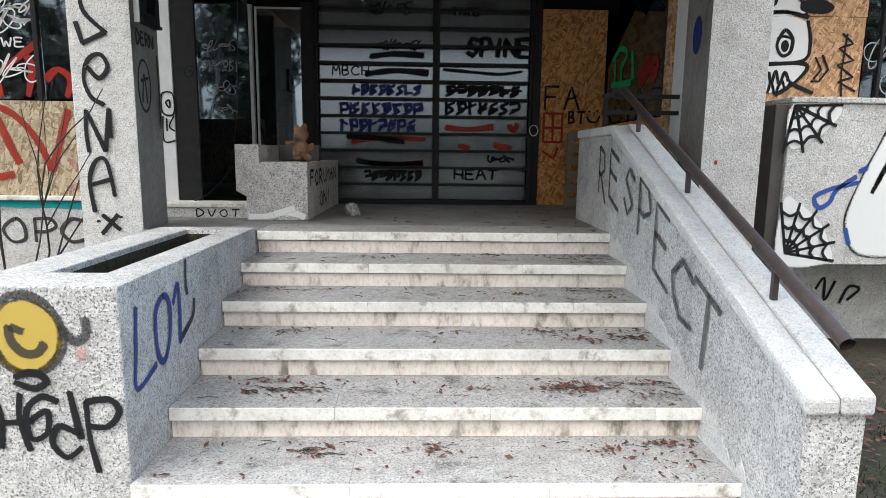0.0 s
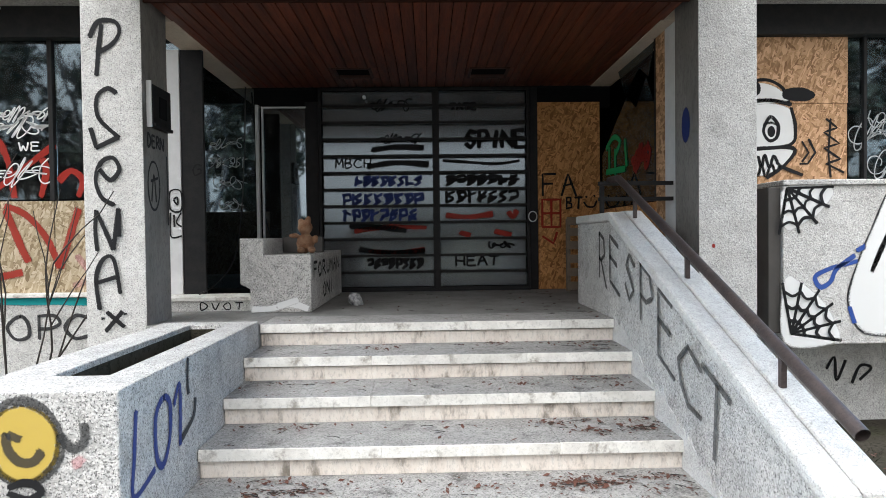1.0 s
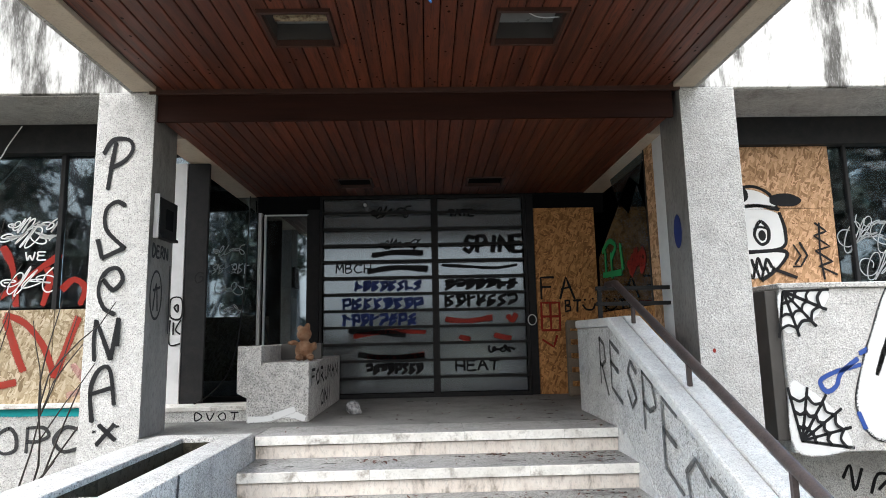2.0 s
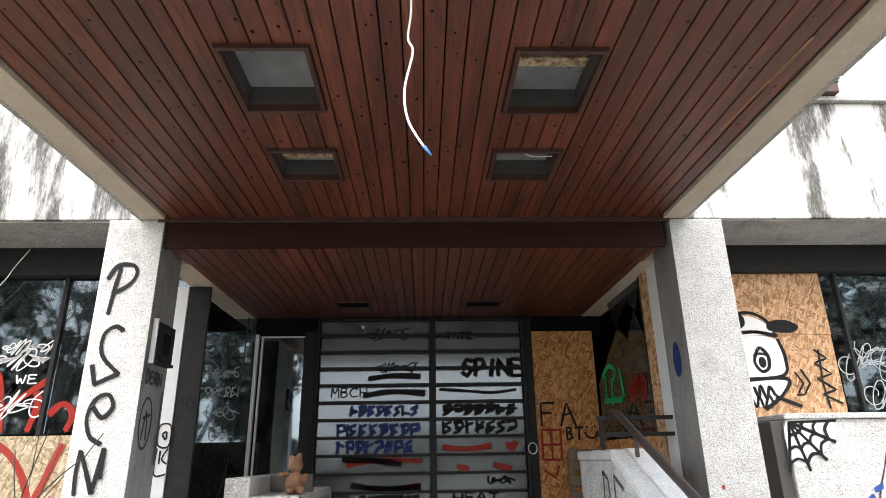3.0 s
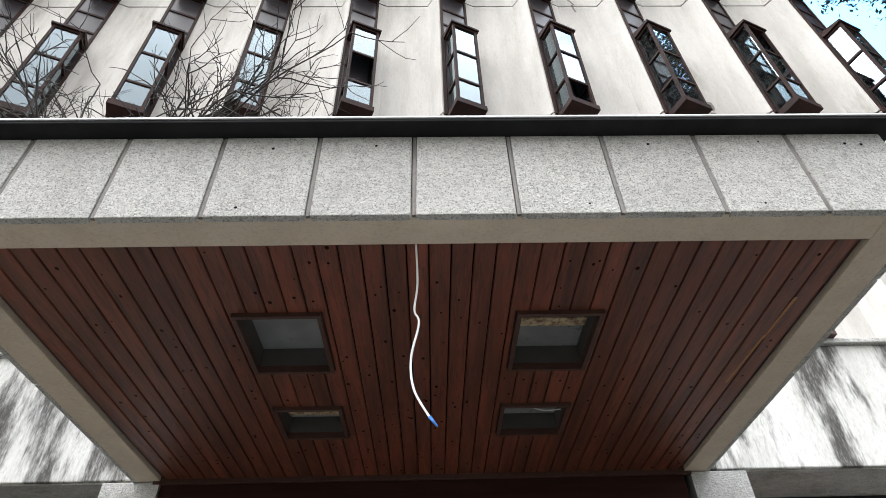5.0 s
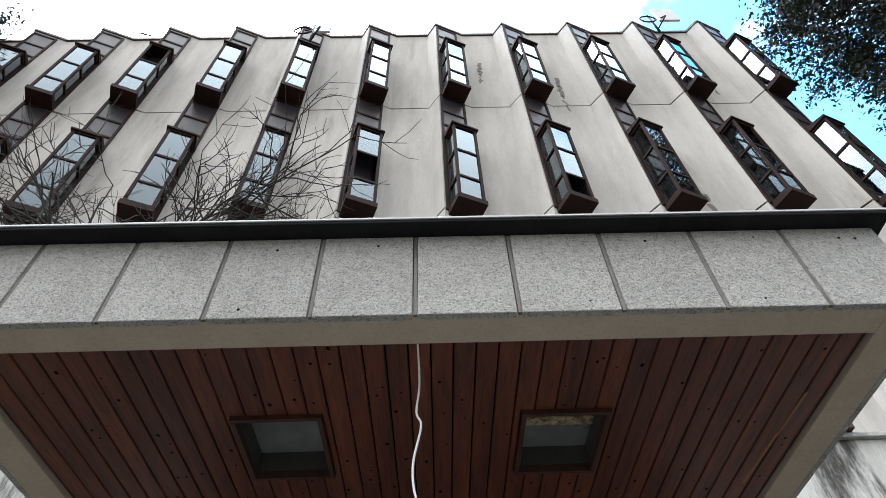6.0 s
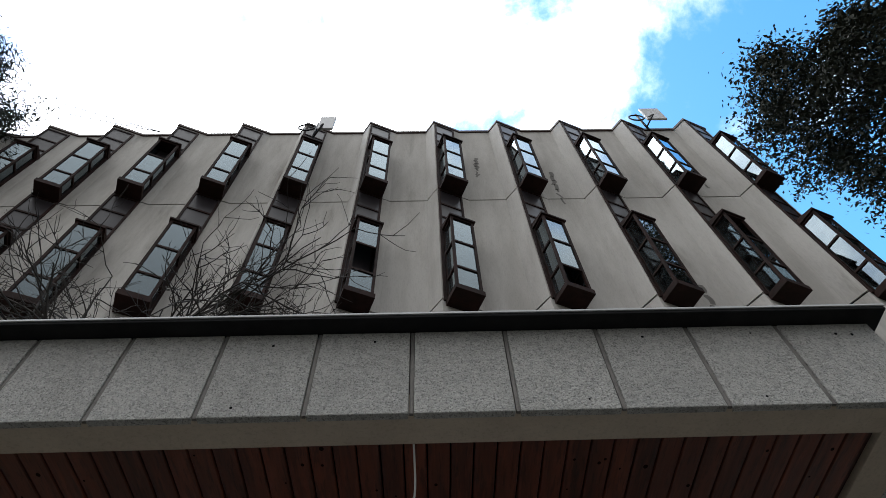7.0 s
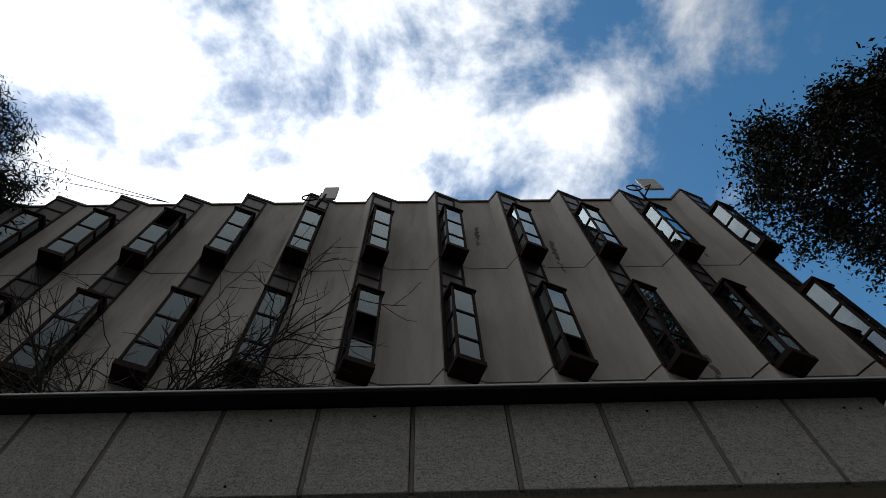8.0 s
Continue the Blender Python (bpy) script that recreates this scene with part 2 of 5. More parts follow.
M = dict(
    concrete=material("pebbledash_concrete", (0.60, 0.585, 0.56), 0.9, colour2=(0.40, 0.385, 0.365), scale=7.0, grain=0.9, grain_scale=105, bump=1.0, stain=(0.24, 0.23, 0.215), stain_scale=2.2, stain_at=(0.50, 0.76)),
    pillar=material("painted_pebbledash", (0.64, 0.625, 0.60), 0.9, colour2=(0.47, 0.455, 0.435), scale=6.0, grain=0.62, grain_scale=105, bump=0.9, stain=(0.30, 0.285, 0.265), stain_scale=2.0, stain_at=(0.52, 0.78)),
    smoothc=material("shade_toned_smooth_concrete", (0.22, 0.205, 0.19), 0.85, colour2=(0.13, 0.12, 0.11), scale=5.0, grain=0.25, grain_scale=60, bump=0.25, stain=(0.06, 0.055, 0.05), stain_scale=3.0, stain_at=(0.52, 0.70), stretch=(1, 1, 0.4)),
    coping=material("worn_pale_coping", (0.52, 0.51, 0.485), 0.85, colour2=(0.40, 0.39, 0.37), scale=6.0, grain=0.4, grain_scale=140, bump=0.7, stain=(0.33, 0.32, 0.30), stain_scale=4.0, stain_at=(0.55, 0.75)),
    wallc=material("shade_toned_rough_concrete", (0.50, 0.485, 0.46), 0.92, colour2=(0.32, 0.31, 0.295), scale=5.0, grain=0.8, grain_scale=120, bump=1.0, stain=(0.22, 0.21, 0.195), stain_scale=2.6, stain_at=(0.52, 0.74)),
    facade=material("weathered_facade_render", (0.56, 0.535, 0.505), 0.92, colour2=(0.43, 0.405, 0.375), scale=1.6, amount=0.9, grain=0.10, grain_scale=40, bump=0.25, stain=(0.25, 0.225, 0.195), stain_scale=1.1, stain_at=(0.54, 0.80), stretch=(1.5, 1.5, 0.28)),
    band=material("streaked_white_render", (0.66, 0.65, 0.62), 0.9, colour2=(0.52, 0.51, 0.48), scale=2.5, grain=0.2, grain_scale=60, bump=0.3, stain=(0.06, 0.056, 0.05), stain_scale=1.9, stain_at=(0.43, 0.57), stretch=(1.6, 1, 0.35)),
    fascia=material("aggregate_fascia_panel", (0.50, 0.484, 0.455), 0.9, colour2=(0.41, 0.395, 0.368), scale=4.0, grain=0.6, grain_scale=120, bump=1.0, stain=(0.32, 0.30, 0.27), stain_scale=2.0, stain_at=(0.6, 0.85), vary=0.06),
    cream=material("cream_painted_beam", (0.56, 0.47, 0.365), 0.8, colour2=(0.47, 0.385, 0.295), scale=5.0, grain=0.12, grain_scale=60, bump=0.15, stain=(0.25, 0.22, 0.18), stain_scale=3.0, stain_at=(0.62, 0.85)),
    marble=material("worn_white_marble", (0.80, 0.78, 0.73), 0.6, colour2=(0.57, 0.54, 0.49), scale=7.0, grain=0.18, grain_scale=60, bump=0.2, stain=(0.30, 0.27, 0.23), stain_scale=9.0, stain_at=(0.52, 0.70), local=True, vary=0.07),
    riser=material("stained_riser_stone", (0.78, 0.72, 0.65), 0.7, colour2=(0.60, 0.51, 0.44), scale=9.0, grain=0.2, grain_scale=60, bump=0.3, stain=(0.22, 0.19, 0.15), stain_scale=9.0, stain_at=(0.53, 0.70), stretch=(1, 1, 0.45), local=True, vary=0.05),
    tread=material("dirty_tread_stone", (0.38, 0.37, 0.355), 0.8, colour2=(0.30, 0.29, 0.275), scale=5.0, amount=0.9, grain=0.75, grain_scale=100, bump=0.3, stain=(0.08, 0.075, 0.07), stain_scale=4.2, stain_at=(0.54, 0.70)),
    floor=material("dirty_landing_floor", (0.24, 0.235, 0.225), 0.75, colour2=(0.15, 0.145, 0.14), scale=3.0, amount=0.9, grain=0.4, grain_scale=80, bump=0.25, stain=(0.07, 0.065, 0.06), stain_scale=2.5, stain_at=(0.56, 0.78)),
    plank=material("stained_pine_plank", (0.15, 0.038, 0.017), 0.5, colour2=(0.055, 0.015, 0.008), scale=2.0, amount=0.9, grain=0.5, grain_scale=9.0, bump=0.12, stretch=(7, 0.55, 7), local=True, vary=0.2, stain=(0.045, 0.016, 0.009), stain_scale=1.6, stain_at=(0.6, 0.8)),
    board=material("dark_stained_board", (0.030, 0.010, 0.006), 0.7, colour2=(0.018, 0.006, 0.004), scale=3.0, spec=0.15, stretch=(0.6, 3, 8)),
    knot=material("dark_pine_knot", (0.016, 0.006, 0.004), 0.8, scale=40, spec=0.1),
    trim=material("dark_brown_trim", (0.055, 0.020, 0.012), 0.55, scale=8.0, grain=0.3, grain_scale=40),
    darkmetal=material("dark_painted_steel", (0.013, 0.013, 0.014), 0.6, colour2=(0.024, 0.022, 0.021), scale=12.0, grain=0.2, grain_scale=90, spec=0.2),
    rail=material("rusty_brown_pipe", (0.060, 0.044, 0.040), 0.55, colour2=(0.032, 0.024, 0.022), scale=14.0, grain=0.3, grain_scale=120, metal=0.3, stain=(0.12, 0.055, 0.03), stain_scale=9.0, stain_at=(0.62, 0.74), bump=0.15),
    frame=material("brown_window_frame", (0.020, 0.011, 0.009), 0.7, colour2=(0.045, 0.018, 0.015), scale=3.0, grain=0.2, grain_scale=30, spec=0.12),
    white_frame=material("white_metal_frame", (0.62, 0.62, 0.62), 0.5, scale=10.0, amount=0.3),
    strip=material("purple_grey_spandrel", (0.030, 0.026, 0.030), 0.35, colour2=(0.05, 0.042, 0.047), scale=1.5, spec=0.3),
    dark=material("unlit_near_black", (0.010, 0.010, 0.011), 0.95, scale=2.0, spec=0.05),
    glass=glass_material("dusty_window_glass"),
    clearglass=glass_material("clear_window_glass", (0.90, 0.93, 0.94), 1.0, 0.02),
    partglass=glass_material("blue_partition_glass", (0.25, 0.3, 0.33), 4.0, 0.06),
    bayglass=glass_material("bay_window_glass", (0.30, 0.36, 0.38), 1.8, 0.05),
    doorglass=glass_material("grimy_door_glass", (0.30, 0.30, 0.31), 2.3, 0.11, (0.45, 0.45, 0.45), 0.13, 0.13),
    osb=osb_material("strand_board"),
    osb_old=osb_material("weathered_strand_board", (0.36, 0.28, 0.17)),
    osb_red=osb_material("orange_strand_board", (0.40, 0.185, 0.055)),
    soil=material("dark_soil", (0.055, 0.047, 0.036), 0.95, colour2=(0.03, 0.034, 0.02), scale=1.5, grain=0.5, grain_scale=25, bump=0.8, stain=(0.05, 0.06, 0.025), stain_scale=0.7, spec=0.1),
    paving=material("worn_asphalt", (0.11, 0.108, 0.104), 0.9, colour2=(0.075, 0.073, 0.07), scale=1.5, grain=0.4, grain_scale=90, bump=0.5),
    bark=material("grey_bark", (0.038, 0.031, 0.026), 0.9, scale=8.0, grain=0.4, grain_scale=60),
    leaf=material("dark_evergreen_leaf", (0.020, 0.023, 0.013), 0.75, colour2=(0.032, 0.031, 0.02), scale=3.0, spec=0.2),
    deadleaf=material("dry_fallen_leaf", (0.085, 0.032, 0.020), 0.8, colour2=(0.15, 0.060, 0.040), scale=9.0),
    plush=material("brown_plush", (0.16, 0.075, 0.035), 0.95, colour2=(0.30, 0.19, 0.12), scale=16.0, grain=0.3, grain_scale=150, bump=0.5),
    plastic=material("crumpled_plastic", (0.42, 0.42, 0.42), 0.4, colour2=(0.10, 0.10, 0.11), scale=22.0, amount=1.0),
    crate=material("grey_plywood_crate", (0.17, 0.135, 0.10), 0.8, scale=6.0, grain=0.3),
    cable=material("white_cable_sheath", (0.78, 0.78, 0.77), 0.5, scale=20, amount=0.2),
    blue=material("blue_tape", (0.03, 0.16, 0.50), 0.5, scale=20, amount=0.2),
    blackcable=material("black_cable_sheath", (0.02, 0.02, 0.02), 0.5, scale=20),
    lampglass=material("grimy_lamp_glass", (0.22, 0.225, 0.22), 0.3, colour2=(0.09, 0.09, 0.088), scale=3.0),
    capdark=material("black_roof_edge_metal", (0.016, 0.016, 0.017), 0.85, colour2=(0.03, 0.03, 0.03), scale=6.0, spec=0.1),
    lampbox=material("lamp_housing", (0.06, 0.055, 0.05), 0.7, scale=5.0),
    rust=material("flaking_cream_paint", (0.46, 0.36, 0.22), 0.8, colour2=(0.12, 0.06, 0.03), scale=30.0, amount=1.0),
    dish=material("antenna_plastic", (0.55, 0.55, 0.55), 0.5, scale=5.0, amount=0.3),
    p_black=paint_material("black_spray_paint", (0.010, 0.010, 0.011), 0.98),
    p_grey=paint_material("thin_black_spray", (0.03, 0.03, 0.032), 0.88),
    p_soft=paint_material("soft_black_spray", (0.035, 0.035, 0.035), 0.72),
    p_raw=paint_material("raw_split_wood", (0.40, 0.20, 0.09), 0.8),
    p_stain=paint_material("water_stain", (0.10, 0.09, 0.08), 0.5),
    p_blue=paint_material("blue_spray_paint", (0.03, 0.075, 0.30)),
    p_navy=paint_material("navy_spray_paint", (0.02, 0.035, 0.15), 0.85),
    p_red=paint_material("red_spray_paint", (0.33, 0.028, 0.018), 0.8),
    p_white=paint_material("white_spray_paint", (0.75, 0.75, 0.74)),
    p_pale=paint_material("pale_marker", (0.50, 0.52, 0.53), 0.6),
    p_yellow=paint_material("yellow_spray_paint", (0.50, 0.36, 0.07), 0.85),
    p_green=paint_material("green_spray_paint", (0.02, 0.35, 0.12)),
    p_teal=paint_material("teal_spray_paint", (0.02, 0.38, 0.40)),
    p_pink=paint_material("pink_spray_paint", (0.55, 0.25, 0.26), 0.45),
)

# ---- builders ----


def part(name, bm, mat, parent=None, label=""):
    me = bpy.data.meshes.new(name)
    bm.to_mesh(me)
    bm.free()
    me.materials.append(M[mat])
    ob = new(name, me)
    ob.parent = parent
    if label:
        tagged(ob, label)
    return ob


def thing(name, label, category, at=(0, 0, 0), kind="", group=""):
    return tagged(new(name), label, category, group, kind) if at == (0, 0, 0) else _moved(tagged(new(name), label, category, group, kind), at)


def _moved(ob, at):
    ob.location = at
    return ob


def box(x0, x1, y0, y1, z0, z1, bevel=0.0, bm=None):
    bm = bm or bmesh.new()
    vs = [bm.verts.new((x, y, z)) for z in (z0, z1) for y in (y0, y1) for x in (x0, x1)]
    fs = [bm.faces.new([vs[i] for i in f]) for f in ((0, 2, 3, 1), (4, 5, 7, 6), (0, 1, 5, 4), (2, 6, 7, 3), (0, 4, 6, 2), (1, 3, 7, 5))]
    if bevel:
        es = list({e for f in fs for e in f.edges})
        bmesh.ops.bevel(bm, geom=es, offset=bevel, segments=2, profile=0.5, affect="EDGES")
    return bm


def prism(outline, axis, lo, hi, bm=None, bevel=0.0):
    """An outline of (a, b) pairs drawn along an axis: x gives (y, z) pairs, y gives (x, z), z gives (x, y)."""
    bm = bm or bmesh.new()

    def put(p, h):
        return {"x": (h, p[0], p[1]), "y": (p[0], h, p[1]), "z": (p[0], p[1], h)}[axis]
    a = [bm.verts.new(put(p, lo)) for p in outline]
    b = [bm.verts.new(put(p, hi)) for p in outline]
    fs = [bm.faces.new(a), bm.faces.new(b[::-1])]
    n = len(a)
    for i in range(n):
        fs.append(bm.faces.new((a[i], b[i], b[(i + 1) % n], a[(i + 1) % n])))
    bmesh.ops.recalc_face_normals(bm, faces=fs)
    if bevel:
        bmesh.ops.bevel(bm, geom=list({e for f in fs for e in f.edges}), offset=bevel, segments=2, profile=0.5, affect="EDGES")
    return bm


def tube(points, radius, sides=10, bm=None, taper=1.0, cap=True):
    """A round bar along points."""
    bm = bm or bmesh.new()
    pts = [Vector(p) for p in points]
    rings = []
    for i, p in enumerate(pts):
        d = (pts[min(i + 1, len(pts) - 1)] - pts[max(i - 1, 0)]).normalized()
        u = d.orthogonal().normalized() if not rings else (u - d * u.dot(d)).normalized()
        v = d.cross(u)
        r = radius * (1 + (taper - 1) * i / max(len(pts) - 1, 1))
        rings.append([bm.verts.new(p + r * (math.cos(2 * math.pi * k / sides) * u + math.sin(2 * math.pi * k / sides) * v)) for k in range(sides)])
    for a, b in zip(rings, rings[1:]):
        for k in range(sides):
            f = bm.faces.new((a[k], a[(k + 1) % sides], b[(k + 1) % sides], b[k]))
            f.smooth = True
    if cap:
        bm.faces.new(rings[0][::-1])
        bm.faces.new(rings[-1])
    return bm


def smooth_line(pts, steps=6):
    """Catmull-Rom through 2D or 3D points."""
    p = [Vector(q) for q in pts]
    if len(p) < 3:
        return p
    closed = (p[0] - p[-1]).length < 1e-6
    out = []
    for i in range(len(p) - 1):
        a = p[i - 1] if i else (p[-2] if closed else p[0])
        b, c = p[i], p[i + 1]
        d = p[i + 2] if i + 2 < len(p) else (p[1] if closed else p[-1])
        for k in range(steps):
            t = k / steps
            out.append(0.5 * (2 * b + (c - a) * t + (2 * a - 5 * b + 4 * c - d) * t * t + (3 * b - a - 3 * c + d) * t ** 3))
    out.append(p[-1])
    return out


def plane_map(origin, ux, uy, lift=0.004):
    o, ux, uy = Vector(origin), Vector(ux), Vector(uy)
    n = ux.cross(uy).normalized()
    return lambda u, v, k=0: o + ux * u + uy * v + n * (lift + 0.0007 * k)


def strokes(name, parent, where, lines, width, mat, curved=True, label=""):
    """Painted strokes: ribbons with a soft border, on a plane given by plane_map."""
    bm = bmesh.new()
    lay = bm.verts.layers.float.new("body")
    for n, line in enumerate(lines):
        pts = smooth_line([(u, v) for u, v in line]) if curved else [Vector(q) for q in line]
        if not curved:
            fine = []
            for a, b in zip(pts, pts[1:]):
                fine += [a.lerp(b, k / 4) for k in range(4)]
            pts = fine + [pts[-1]]
        rows = []
        for i, p in enumerate(pts):
            d = pts[min(i + 1, len(pts) - 1)] - pts[max(i - 1, 0)]
            d = d.normalized() if d.length > 1e-9 else Vector((1, 0))
            s = Vector((-d.y, d.x))
            w = width * (0.85 + 0.3 * noise.noise((p.x * 6 + n, p.y * 6, 0.3)))
            row = []
            for off, a in ((-0.75, 0.0), (-0.4, 0.75), (0.4, 0.75), (0.75, 0.0)):
                q = p + s * w * off
                vert = bm.verts.new(where(q.x, q.y, n))
                vert[lay] = a
                row.append(vert)
            rows.append(row)
        for end, step in ((0, -1), (-1, 1)):
            p = pts[end]
            q0 = pts[1] if end == 0 else pts[-2]
            d = (p - q0).normalized() if (p - q0).length > 1e-9 else Vector((1, 0))
            s = Vector((-d.y, d.x))
            row = []
            for off in (-0.6, -0.25, 0.25, 0.6):
                q = p + d * width * 0.4 + s * width * off
                vert = bm.verts.new(where(q.x, q.y, n))
                vert[lay] = 0.0
                row.append(vert)
            rows = [row] + rows if end == 0 else rows + [row]
        for a, b in zip(rows, rows[1:]):
            for k in range(3):
                bm.faces.new((a[k], a[k + 1], b[k + 1], b[k]))
    return part(name, bm, mat, parent, label)


def blob(name, parent, where, outline, mat, k=0, label=""):
    """A filled patch of paint inside a smooth outline."""
    pts = smooth_line(list(outline) + [outline[0]], 5)[:-1]
    c = sum(pts, Vector((0, 0))) / len(pts)
    bm = bmesh.new()
    lay = bm.verts.layers.float.new("body")
    mid = bm.verts.new(where(c.x, c.y, k))
    mid[lay] = 0.8
    inner = [bm.verts.new(where(*(c + (p - c) * 0.93), k)) for p in pts]
    outer = [bm.verts.new(where(*(c + (p - c) * 1.05), k)) for p in pts]
    for v in inner:
        v[lay] = 0.75
    n = len(pts)
    for i in range(n):
        bm.faces.new((mid, inner[i], inner[(i + 1) % n]))
        bm.faces.new((inner[i], outer[i], outer[(i + 1) % n], inner[(i + 1) % n]))
    return part(name, bm, mat, parent, label)


# hand-drawn capitals: strokes on a grid of 0 to 9, across and up
GLYPH = {
    "R": "10 19/19 69 76 34 14/34 90", "E": "90 10 15 19 89/15 75", "S": "98 49 16 45 83 40 02", "P": "10 19/19 79 96 54 14",
    "C": "98 49 05 12 40 91", "T": "09 99/59 40", "L": "29 10 80", "O": "59 05 30 81 86 59", "I": "69 40", "A": "00 49 90/14 75",
    "M": "00 19 44 89 90", "X": "00 99/09 90", "H": "10 19/90 99/15 94", "D": "10 19 59 95 61 10", "N": "00 09 90 99", "K": "10 19/99 14 90",
    "F": "10 19 99/15 75", "V": "09 40 99", "Q": "59 05 30 81 86 59/52 90", "W": "09 20 45 70 99", "Y": "09 45 99/45 40", "Z": "09 99 00 90",
    "G": "98 49 05 20 82 85 55", "U": "19 13 40 83 99", "J": "79 72 30 02", "B": "10 19 69 66 15 74 71 10",
}


def lettering(word, x, y, w, h, gap=0.25, slope=0.0, drop=0.0):
    """Lines for a word of sprayed capitals that starts at (x, y), letters w by h."""
    out = []
    for i, ch in enumerate(word):
        for s in GLYPH.get(ch, "00 99").split("/"):
            out.append([(x + i * w * (1 + gap) + int(q[0]) / 9 * w + int(q[1]) / 9 * slope, y + i * drop + int(q[1]) / 9 * h) for q in s.split()])
    return out


def scribble(rng, x, y, w, h, n=5):
    """An unreadable tag: a run of loops in a box."""
    out, ph = [], rng.random() * 6
    for k in range(n * 7):
        t = k / (n * 7 - 1)
        a = ph + t * n * 6.28
        out.append((x + w * (0.08 + 0.84 * t) + h * 0.28 * math.cos(a), y + h * (0.5 + (0.25 + 0.22 * math.sin(t * 9 + ph)) * math.sin(a * (1 + 0.07 * math.sin(t * 5))))))
    return [out]


def marks(rng, x, y, w, h, n):
    """Unreadable block letters: each two or three strokes."""
    out = []
    for k in range(n):
        a, g = x + w * k / n, w / n * 0.8
        for q in range(rng.choice((2, 3, 3))):
            kind = rng.randrange(4)
            if kind == 0:
                out.append([(a + g * rng.random() * 0.4, y), (a + g * rng.random() * 0.4, y + h)])
            elif kind == 1:
                out.append([(a, y + h * rng.random()), (a + g, y + h * rng.random())])
            elif kind == 2:
                out.append([(a, y + h * 0.9), (a + g * 0.9, y + h), (a + g, y + h * 0.5), (a + g * 0.2, y + h * 0.4)])
            else:
                out.append([(a + g, y + h), (a + g * 0.2, y + h * 0.7), (a + g * 0.8, y + h * 0.35), (a, y)])
    return out

# ---- ground and stairs ----
RISE, RUN, STEPS = 0.154, 0.382, 7
GROUND = -RISE * STEPS
XL, XR = -1.123, 1.337                 # inner faces of the two stair walls
bm = bmesh.new()
ring = [0.0, 3.0, 8.0, 20.0, 60.0, 250.0, 3000.0]
xs = sorted({-r for r in ring} | set(ring))
grid = [[bm.verts.new((x, y - 3, GROUND - 0.004 + (0.03 * noise.noise((x * 0.4, y * 0.4, 0)) if 3 < max(abs(x), abs(y)) < 60 else 0))) for x in xs] for y in xs]
for a, b in zip(grid, grid[1:]):
    for k in range(len(xs) - 1):
        bm.faces.new((a[k], a[k + 1], b[k + 1], b[k]))
tagged(part("ground", bm, "soil"), "dark soil with moss and leaf litter beside the stairs", "ground", kind="structure")
tagged(part("pavement", box(-1.9, 1.8, -14, -2.312, GROUND - 0.2, GROUND + 0.012, 0.004), "paving"), "worn grey asphalt path in front of the stairs", "pavement", kind="structure")

stairs = tagged(part("staircase", prism([(0.3, GROUND - 0.1), (0.3, -0.068)] + [p for k in range(STEPS) for p in ((-k * RUN + 0.042, -k * RISE - 0.068), (-k * RUN + 0.042, -(k + 1) * RISE - 0.068))][:-1] + [(-(STEPS - 1) * RUN + 0.042, GROUND - 0.1)], "x", XL + 0.002, XR - 0.002), "tread"),
                "outdoor staircase of worn white stone treads, littered with dry leaves", "stairs", kind="structure")
rng = random.Random(4)
for k in range(STEPS):
    y0, z = -k * RUN, -k * RISE
    depth = RUN + 0.03 if k else 0.40
    cuts = [XL + 0.004] + sorted(XL + (XR - XL) * (c + rng.uniform(-0.06, 0.06)) for c in ((0.36, 0.72) if k % 2 else (0.3, 0.62, 0.86))) + [XR - 0.004]
    for a, b in zip(cuts, cuts[1:]):
        part("tread", box(a + 0.0005, b - 0.0005, y0, y0 + depth, z - 0.062, z, 0.0015), "tread", stairs)
        part("nosing", box(a + 0.0005, b - 0.0005, y0 - 0.006, y0 + 0.006, z - 0.063, z - 0.004 + 0.003 * rng.random(), 0.003), "marble", stairs, "pale worn stone edge")
    cuts = [XL + 0.004] + sorted(XL + (XR - XL) * (c + rng.uniform(-0.08, 0.08)) for c in ((0.25, 0.55, 0.8) if k % 2 else (0.4, 0.75))) + [XR - 0.004]
    for a, b in zip(cuts, cuts[1:]):
        part("riser", box(a + 0.0003, b - 0.0003, y0 + 0.022, y0 + 0.04, z - RISE + 0.001, z - 0.071, 0.0008), "riser", stairs)

tagged(part("floor", box(-2.20, 2.36, 0.402, 2.6, -0.3, 0.0), "floor"), "dirty grey landing floor in front of the doors", "floor", kind="structure")
tagged(part("floor", box(-1.886, XL - 0.002, -0.028, 0.400, -0.3, 0.0), "floor"), "dirty landing strip beside the stairs", "floor", kind="structure")
tagged(part("floor", box(XR + 0.26, 1.936, -0.028, 0.400, -0.3, 0.0), "floor"), "dirty landing strip behind the parapet", "floor", kind="structure")

# ---- stair walls ----
planter = thing("planter_wall", "low pebbledash concrete stair wall with a long planting slot in its top", "wall", kind="structure")
PX0, PY0, PZ = -1.76, -1.893, 0.025
SX0, SX1, SY0, SY1 = -1.535, -1.30, -1.62, -0.16
part("wall", box(PX0, SX0, PY0, -0.03, GROUND - 0.1, PZ, 0.008), "concrete", planter)
part("wall", box(SX1, XL, PY0, -0.03, GROUND - 0.1, PZ, 0.008), "concrete", planter)
part("wall", box(SX0 - 0.01, SX1 + 0.01, PY0, SY0, GROUND - 0.1, PZ - 0.001, 0.006), "concrete", planter)
part("wall", box(SX0 - 0.01, SX1 + 0.01, SY1, -0.03, GROUND - 0.1, PZ - 0.001, 0.006), "concrete", planter)
